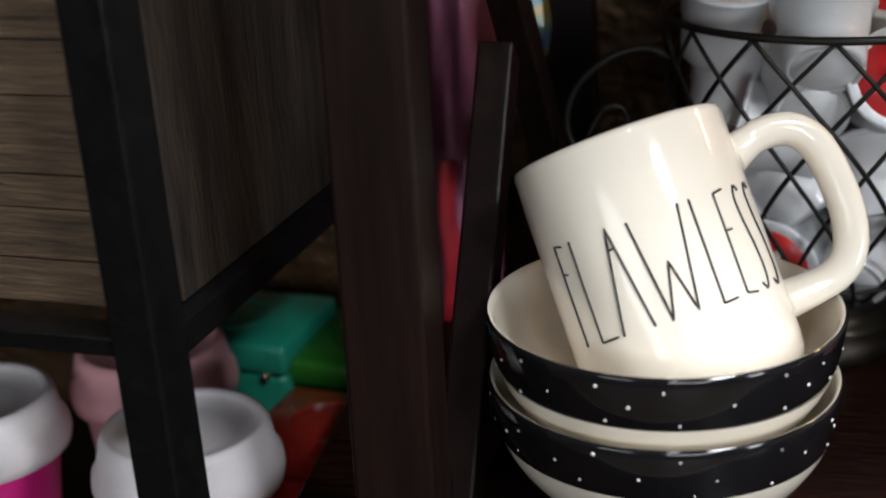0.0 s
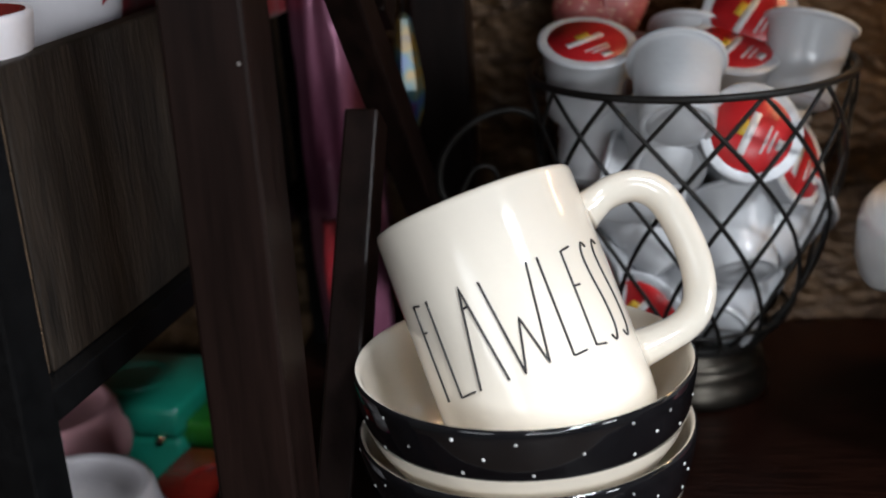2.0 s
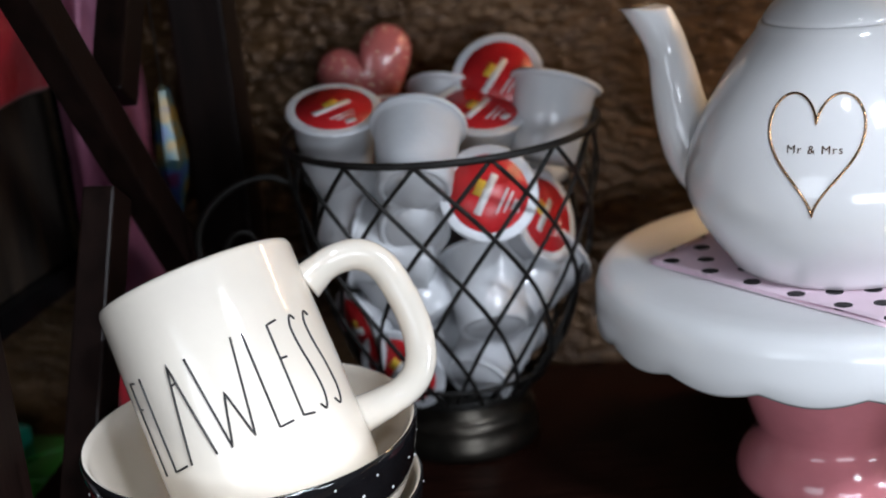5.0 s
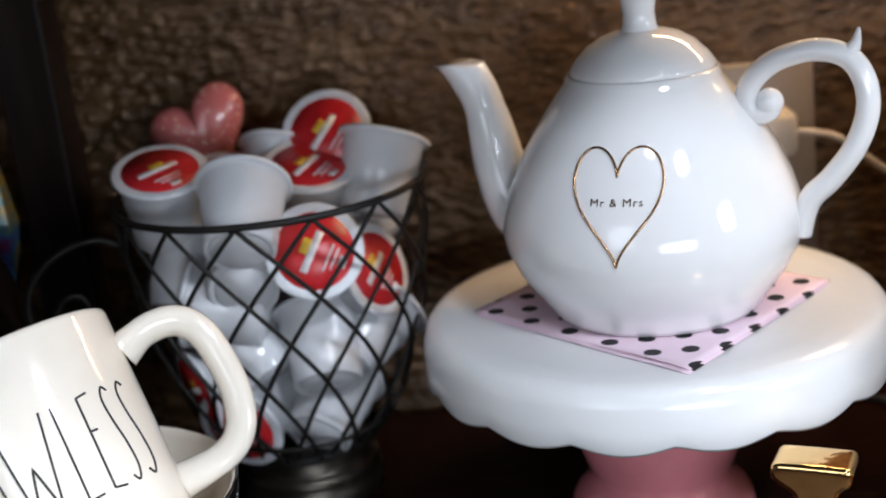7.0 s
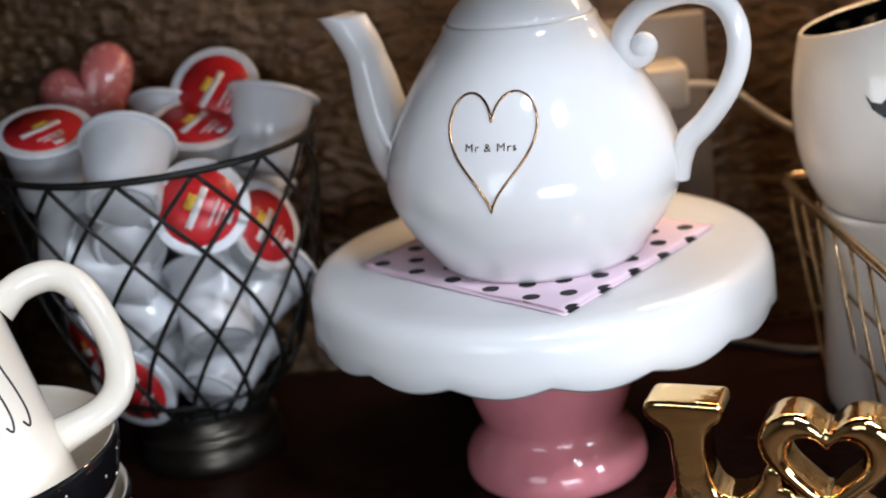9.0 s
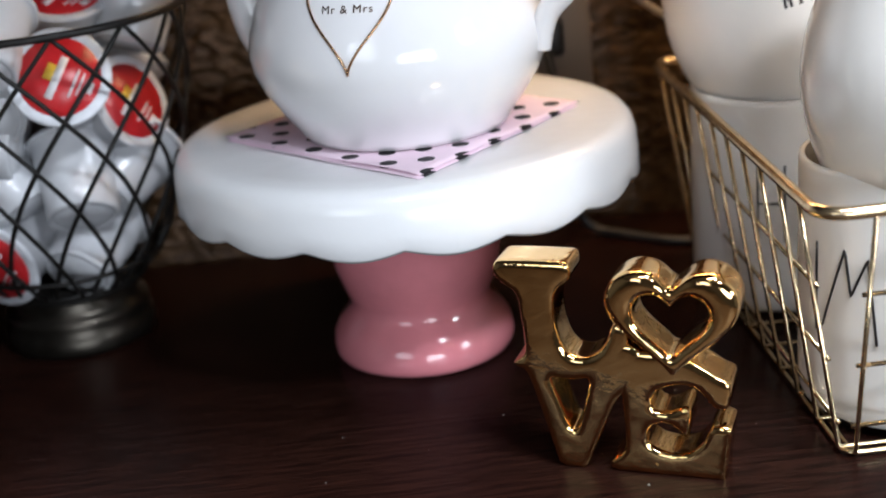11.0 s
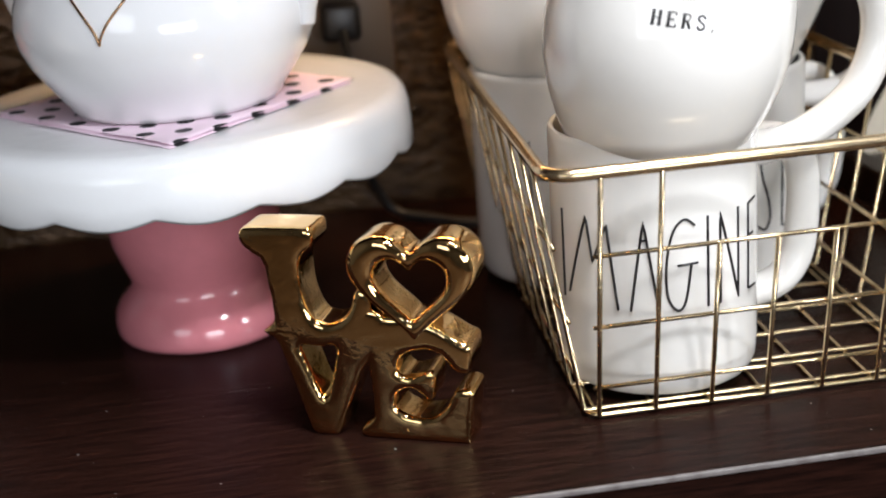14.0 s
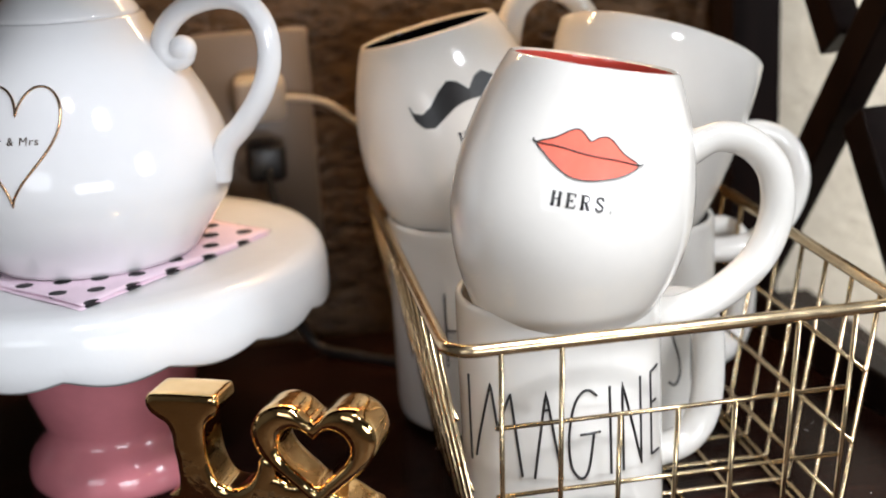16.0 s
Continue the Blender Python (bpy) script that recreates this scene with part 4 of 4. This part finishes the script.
BARREL_HANDLE = [(0.046, 0.085), (0.060, 0.0930), (0.075, 0.0922), (0.0888, 0.0815), (0.0942, 0.063), (0.0900, 0.0425), (0.077, 0.0260), (0.060, 0.0150), (0.041, 0.0105)]
HERS_POSE = lean((0.2385, 0.0925, 0.0990), (0.20, 0.030, 0.979), (-0.22, -0.97, 0.1))
e, surf = mug("mug", HERS_POSE, "white barrel mug with coral lips, tilted in another mug", barrel_profile(), M_IVORY, M_RED_IN, BARREL_HANDLE, math.radians(14))


def put_hers(x, y, lift=0.0):
    h = 0.0865 + y
    return surf(math.radians(-87) + x / 0.051, h, lift)


lips_out = [(-0.0215, 0.0010), (-0.0150, 0.0038), (-0.0085, 0.0078), (-0.0050, 0.0084), (-0.0020, 0.0062), (0.0, 0.0046), (0.0030, 0.0064), (0.0062, 0.0070), (0.0092, 0.0056), (0.0140, 0.0012), (0.0205, -0.0024), (0.0150, -0.0066), (0.0080, -0.0090), (0.0, -0.0104), (-0.0070, -0.0096), (-0.0130, -0.0060), (-0.0180, -0.0022)]
lm = bmesh.new()
dense = [(p.x, p.y) for p in glide([(x, y, 0) for x, y in lips_out], 3, True)]
dense = [(1.05 * x - 0.0014, y) for x, y in dense]
ring = [lm.verts.new(put_hers(x, y, 0.0001)) for x, y in dense]
for s in (0.7, 0.4):
    inner = [lm.verts.new(put_hers(x * s, y * s - 0.0008 * (1 - s), 0.0001)) for x, y in dense]
    for k in range(len(ring)):
        lm.faces.new((ring[k], ring[(k + 1) % len(ring)], inner[(k + 1) % len(ring)], inner[k]))
    ring = inner
hub = lm.verts.new(put_hers(0, -0.001, 0.0001))
for k in range(len(ring)):
    lm.faces.new((ring[k], ring[(k + 1) % len(ring)], hub))
lips = part("lips_print", lm, M_LIP, e, "printed coral lips with a black outline")
part("outline", tube([put_hers(x, y, 0.0001) for x, y in dense], 0.00032, 5, True), M_INK, lips)
part("outline", tube([put_hers(x, y, 0.0001) for x, y in [(1.05 * p.x - 0.0014, p.y) for p in glide([(-0.0235, 0.0022, 0), (-0.0215, 0.0010, 0), (-0.012, 0.0008, 0), (0.0, -0.0006, 0), (0.012, -0.0014, 0), (0.0205, -0.0024, 0), (0.0225, -0.0020, 0)], 6)]], 0.00036, 5), M_INK, lips)
slab_word("HERS.", lambda x, y: put_hers(x + 0.0005, y - 0.0190, -0.0003), 0.0054, 0.0057, e)

HIS_POSE = lean((0.2400, 0.2400, 0.0990), (-0.215, 0.06, 0.975), (-0.2, -0.97, 0.1))
e, surf_his = mug("mug", HIS_POSE, "white black-lined barrel mug with a moustache, tilted in a mug", barrel_profile(), M_IVORY, M_BLACKGLAZE, [(0.040, 0.100), (0.052, 0.116), (0.068, 0.121), (0.084, 0.110), (0.0915, 0.086), (0.088, 0.060), (0.072, 0.035), (0.047, 0.0165)], math.radians(20))


def put_his(x, y, lift=0.0):
    return surf_his(math.radians(-72) + 1.3 * x / 0.051, 0.0840 + 1.3 * y, lift)


mm = bmesh.new()
half = [(0.0, 0.0022, 0.0016), (0.004, 0.0040, 0.0034), (0.008, 0.0040, 0.0044), (0.0125, 0.0012, 0.0042), (0.017, -0.0024, 0.0034), (0.021, -0.0032, 0.0022), (0.0245, -0.0006, 0.0012), (0.0260, 0.0034, 0.0003)]
for sgn in (-1, 1):
    prev = None
    for x, y, w in half:
        now = [mm.verts.new(put_his(sgn * x, y + 1.2 * w, 0.0002)), mm.verts.new(put_his(sgn * x, y - 1.2 * w, 0.0002))]
        if prev:
            mm.faces.new((prev[0], now[0], now[1], prev[1]))
        prev = now
part("moustache_print", mm, M_INK, e, "printed black curled moustache")
slab_word("HIS.", lambda x, y: put_his(x, y - 0.0130, -0.0003), 0.0045, 0.0047, e)

e, _ = mug("mug", lean((0.2945, 0.1960, 0.0995), (0.35, 0.26, 0.90), (-0.3, -0.95, 0.1)), "plain white tapered mug tilted in a lettered mug", tapered_profile(), M_IVORY, M_IVORY, [(0.050, 0.074), (0.061, 0.081), (0.077, 0.079), (0.088, 0.064), (0.086, 0.042), (0.073, 0.024), (0.052, 0.015), (0.038, 0.014)], math.radians(10), 0.0058)

# ---- wall outlet and cords ----
e = thing("wall_outlet", pose(0.1245, 0.3885, 0.1460), "almond double wall outlet with two plugs in it", "outlet")
part("cover_plate", block(-0.036, 0.036, -0.0055, 0.002, -0.078, 0.0585, 0.0022), M_PLASTIC, e)
for z in (0.0195, -0.0195):
    sock = lathe([(0, 0.0012), (0.0155, 0.0012), (0.0165, 0)], 32)
    sock.transform(Matrix.Translation((0, -0.0055, z)) @ Matrix.Rotation(math.pi / 2, 4, "X"))
    part("socket", sock, M_PLASTIC, e)
e = thing("phone_charger", pose(0.1270, 0.3815, 0.166), "white plug-in charger with a white cord in the wall outlet", "charger")
part("plug", block(-0.014, 0.016, -0.030, 0.0, -0.013, 0.013, 0.004), M_CHARGER, e)
part("cord", tube(glide([(0.016, -0.016, -0.001), (0.040, -0.018, -0.006), (0.065, -0.016, -0.026), (0.100, -0.012, -0.055), (0.130, -0.010, -0.110), (0.15, -0.012, -0.1638), (0.20, -0.02, -0.1638)], 8), 0.0021, 8), M_CHARGER, e)
e = thing("power_cord", pose(0.1270, 0.3815, 0.127), "black plug and cord in the lower socket", "cord")
part("plug", block(-0.011, 0.013, -0.026, 0.0, -0.012, 0.012, 0.004), M_BLACKPL, e)
part("cord", tube(glide([(0.001, -0.026, -0.004), (0.004, -0.034, -0.030), (0.006, -0.030, -0.080), (0.020, -0.026, -0.118), (0.045, -0.040, -0.1242), (0.075, -0.060, -0.1242), (0.11, -0.050, -0.1242), (0.18, -0.02, -0.1242)], 8), 0.0028, 8), M_BLACKPL, e)

# ---- the metal cart with crate, cups and tins ----


CART_TURN = Matrix.Translation((-0.42, 0.045, 0)) @ Matrix.Rotation(math.radians(-7), 4, "Z") @ Matrix.Translation((0.42, -0.045, 0))


def metal_cart():
    e = thing("metal_cart", CART_TURN @ pose(-0.62, 0.2, -0.8), "black metal cart with open shelves beside the shelving unit", "cart")
    o = Matrix.Translation((0.62, -0.2, 0.8))

    def add(name, bm):
        bm.transform(o)
        part(name, bm, M_METAL, e, smooth=False)

    for x in (-0.89, -0.4345):
        for y in (0.018, 0.360):
            bm = block(x, x + 0.0185, y, y + 0.024, -0.8, 0.42, 0.0012)
            bm.transform(Matrix(((1, 0, -0.022, 0.0022), (0, 1, 0, 0), (0, 0, 1, 0), (0, 0, 0, 1))))
            add("upright", bm)
    for z in (0.109, -0.114):
        add("front_rail", block(-0.866, -0.4335, 0.0195, 0.036, z - 0.0040, z + 0.0040, 0.001))
        add("back_rail", block(-0.866, -0.440, 0.366, 0.382, z - 0.012, z + 0.002, 0.001))
        for x in (-0.886, -0.434):
            add("side_rail", block(x, x + 0.016, 0.042, 0.360, z - 0.012, z + 0.002, 0.001))
    add("shelf_panel", block(-0.868, -0.436, 0.038, 0.362, -0.1135, -0.108, 0.0006))
    return e


metal_cart()


def crate():
    e = thing("wooden_crate", CART_TURN @ pose(-0.65, 0.05, 0.1112), "weathered brown wooden crate resting on the metal cart", "crate")
    y, h = 0.0, 0.126
    skew = Matrix(((1, 0, -0.022, -0.0035), (0, 1, 0, 0), (0, 0, 1, 0), (0, 0, 0, 1)))

    def add(name, bm, material=M_CRATE):
        bm.transform(skew)
        part(name, bm, material, e, smooth=False)

    z = 0.0
    for share in (0.15, 0.17, 0.11, 0.25, 0.17, 0.15):
        hh = h * share
        add("plank", block(-0.21, 0.2255, y, y + 0.010, z + 0.0002, z + hh - 0.0003, 0.0005))
        add("plank", block(-0.21, 0.2255, 0.29, 0.30, z + 0.0002, z + hh - 0.0003, 0.0005))
        z += hh
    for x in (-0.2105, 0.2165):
        add("side_panel", block(x, x + 0.0105, 0.0104, 0.2896, 0.0, h, 0.001), M_CRATE_SHADED)
    add("bottom", block(-0.20, 0.216, 0.0104, 0.2896, 0.0, 0.008, 0.0005))
    for hz in (0.012, 0.105, 0.120):
        nb = lathe([(0, 0.0006), (0.0010, 0.0004), (0.0012, 0)], 8)
        nb.transform(Matrix.Translation((0.2270, 0.005, hz)) @ Matrix.Rotation(math.pi / 2, 4, "Y"))
        add("nail", nb, M_EDGE)
    return e


crate()


def travel_cup(x, y, lid_mat, body_mat, label, h=0.108):
    e = thing("travel_cup", pose(x, y, -0.108), label, "cup", "lidded cups on the cart")
    part("cup", lathe([(0, 0.0), (0.029, 0.0), (0.030, 0.002), (0.0405, h - 0.016), (0.0405, h - 0.012), (0, h - 0.012)], 48), body_mat, e)
    part("lid", lathe([(0.0400, h - 0.018), (0.0462, h - 0.017), (0.0472, h - 0.012), (0.0466, h - 0.006), (0.0442, h - 0.003), (0.0415, h + 0.010), (0.0395, h + 0.0135), (0.0370, h + 0.0140), (0.0350, h + 0.0120), (0.0335, h + 0.0098), (0.022, h + 0.0092), (0, h + 0.0092)], 56), lid_mat, e)
    return e


travel_cup(-0.4665, 0.141, M_LIDW, M_MAGENTA, "magenta travel cup with a white lid")
travel_cup(-0.5900, 0.162, M_LIDW, M_MAGENTA, "magenta travel cup with a white lid near the upright")
travel_cup(-0.5215, 0.234, M_LIDP, M_LIDP, "pale pink travel cup with a pink lid")


def tin(x, y, w, d, h, turn, material, label, z=-0.108):
    e = thing("gift_tin", pose(x, y, z, 0, 0, turn), label, "tin", "tins on the cart")
    part("tin_body", block(-w / 2, w / 2, -d / 2, d / 2, 0, h * 0.8, 0.004), material, e)
    lid = part("lid", block(-w / 2 - 0.001, w / 2 + 0.001, -d / 2 - 0.001, d / 2 + 0.001, h * 0.8 + 0.0005, h, 0.004), material, e)
    part("emboss", tube([(0.022 * math.cos(q / 20 * 2 * math.pi), 0.022 * math.sin(q / 20 * 2 * math.pi), h) for q in range(20)], 0.0012, 6, True), material, lid)
    clasp = part("clasp", lathe([(0, 0.003), (0.002, 0.0025), (0.003, 0.001), (0.003, 0)], 12), M_GOLDWIRE, lid, "small brass clasp")
    bpy.context.view_layer.update()
    clasp.matrix_local = Matrix.Translation((w / 2 - 0.012, -d / 2 - 0.001, h * 0.8)) @ Matrix.Rotation(math.pi / 2, 4, "X")
    return e


tin(-0.500, 0.320, 0.095, 0.080, 0.102, -8, M_TEAL, "teal metal gift tin with a brass clasp")
tin(-0.418, 0.315, 0.085, 0.080, 0.090, -12, M_GREEN, "green metal gift tin")
tin(-0.418, 0.222, 0.080, 0.075, 0.082, -10, M_REDTIN, "dark red metal gift tin")

# Things on top of the crate and behind the braces.
def tall_cup(x, y, r, h, inside, label):
    """A tall white cup with a coloured lining, standing on the crate's floor."""
    e = thing("tall_cup", pose(x, y, 0.1196), label, "cup", "cups in the crate")
    body = part("body", lathe([(0, 0.001), (r * 0.66, 0.001), (r * 0.70, 0.0), (r * 0.74, 0.003), (r * 0.80, h * 0.5), (r * 0.88, h * 0.80), (r * 0.97, h * 0.90), (r, h - 0.004), (r, h - 0.001), (r - 0.001, h), (r - 0.0026, h - 0.0006)], 48), M_LIDW, e)
    part("lining", lathe([(r - 0.0026, h - 0.0006), (r - 0.0036, h - 0.004), (r * 0.84, h * 0.80), (r * 0.70, 0.02), (0, 0.012)], 48), inside, body, "coloured glazed lining")
    return e


tall_cup(-0.4640, 0.092, 0.0370, 0.1345, M_REDTIN, "tall white cup with a red lining standing in the crate")
tall_cup(-0.4830, 0.236, 0.0400, 0.1270, M_TEAL, "tall white cup with a dark teal lining standing in the crate")


def red_cloth():
    e = thing("red_cloth", CART_TURN @ pose(-0.65, 0.05, 0.1112), "crumpled red cloth draped over the rim of the wooden crate", "cloth")
    line = glide([(0.170, 0, 0.100), (0.185, 0, 0.136), (0.205, 0, 0.160), (0.228, 0, 0.163), (0.2375, 0, 0.146), (0.2355, 0, 0.124), (0.2350, 0, 0.106)], 5)
    bm = bmesh.new()
    n = 26
    outer, inner = [], []
    for j in range(n + 1):
        y = 0.165 + 0.118 * j / n
        o, i = [], []
        for k, p in enumerate(line):
            f = noise.noise((y * 42, k * 0.10, 3.7)) * 0.0035 + noise.noise((y * 95, k * 0.2, 1.1)) * 0.0012
            q = Vector((p.x + max(f, -0.0025), y + 0.003 * noise.noise((k * 0.3, y * 20, 8.0)), p.z + f * 0.8))
            o.append(bm.verts.new(q))
            i.append(bm.verts.new(q + Vector((-0.002 if k > len(line) // 2 else 0.001, 0, -0.002))))
        outer.append(o)
        inner.append(i)
    m = len(line) - 1
    for j in range(n):
        for k in range(m):
            bm.faces.new((outer[j][k], outer[j + 1][k], outer[j + 1][k + 1], outer[j][k + 1]))
            bm.faces.new((inner[j][k], inner[j][k + 1], inner[j + 1][k + 1], inner[j + 1][k]))
        bm.faces.new((outer[j][m], outer[j + 1][m], inner[j + 1][m], inner[j][m]))
        bm.faces.new((outer[j][0], inner[j][0], inner[j + 1][0], outer[j + 1][0]))
    for k in range(m):
        bm.faces.new((outer[0][k], outer[0][k + 1], inner[0][k + 1], inner[0][k]))
        bm.faces.new((outer[n][k], inner[n][k], inner[n][k + 1], outer[n][k + 1]))
    bmesh.ops.recalc_face_normals(bm, faces=bm.faces)
    part("cloth", bm, M_REDCLOTH, e)
    return e


red_cloth()


def gift_bag():
    e = thing("gift_bag", pose(-0.357, 0.335, -0.108, 0, 0, 0), "slim pink satin gift bag with red ribbon behind the braces", "gift bag")
    bm = bmesh.new()
    nx, nz = 20, 40
    front, back = [], []
    for j in range(nz + 1):
        t = j / nz
        w = 0.012 + 0.010 * min(1, t * 2.4) + 0.002 * noise.noise((t * 7, 0, 1))
        f, b = [], []
        for i in range(nx + 1):
            s = i / nx * 2 - 1
            fold = 0.005 * noise.noise((s * 3.0, t * 5, 2.2))
            f.append(bm.verts.new((s * w, -0.024 * (1 - 0.6 * s * s) + fold, 0.40 * t)))
            b.append(bm.verts.new((s * w, 0.024 * (1 - 0.6 * s * s) + fold, 0.40 * t)))
        front.append(f)
        back.append(b)
    for g, d in ((front, 1), (back, -1)):
        for j in range(nz):
            for i in range(nx):
                q = (g[j][i], g[j][i + 1], g[j + 1][i + 1], g[j + 1][i])
                bm.faces.new(q if d > 0 else q[::-1])
    for j in range(nz):
        for i, dd in ((0, 1), (nx, -1)):
            q = (front[j][i], front[j + 1][i], back[j + 1][i], back[j][i])
            bm.faces.new(q if dd > 0 else q[::-1])
    bm.faces.new(front[0] + back[0][::-1])
    bm.faces.new(front[-1][::-1] + back[-1])
    part("bag", bm, M_PINKFOIL, e)
    tail = tube(glide([(-0.004, -0.027, 0.205), (-0.006, -0.028, 0.175), (-0.004, -0.028, 0.14), (-0.008, -0.026, 0.09)], 6), 0.007, 8, flat=0.25)
    part("ribbon_tail", tail, M_REDCLOTH, e)
    return e


gift_bag()

e = thing("crystal_prism", pose(-0.310, 0.300, 0.139), "faceted iridescent crystal drop hanging between the braces", "crystal")
part("drop", lathe([(0, 0.0), (0.007, 0.022), (0.0090, 0.036), (0.007, 0.052), (0.004, 0.074), (0, 0.078)], 7), M_PRISM, e, smooth=False)
part("thread", tube([(0, 0, 0.077), (0, 0, 0.29)], 0.0005, 5), M_BLACKPL, e)


def dust():
    """Pale specks lying on the front of the shelf board."""
    bm, rnd = bmesh.new(), random.Random(11)
    for _ in range(40):
        x, y, r = rnd.uniform(-0.05, 0.40), 0.004 + 0.17 * rnd.random() ** 1.6, rnd.uniform(0.0001, 0.0003)
        bmesh.ops.create_icosphere(bm, subdivisions=1, radius=r, matrix=Matrix.Translation((x, y, 0.0002 + r * 0.5)) @ Matrix.Diagonal((rnd.uniform(0.8, 2.0), 1, 0.5, 1)))
    return tagged(part("dust_specks", bm, M_SPECK), "pale dust specks on the dark shelf board", "dust", kind="stuff")


dust()
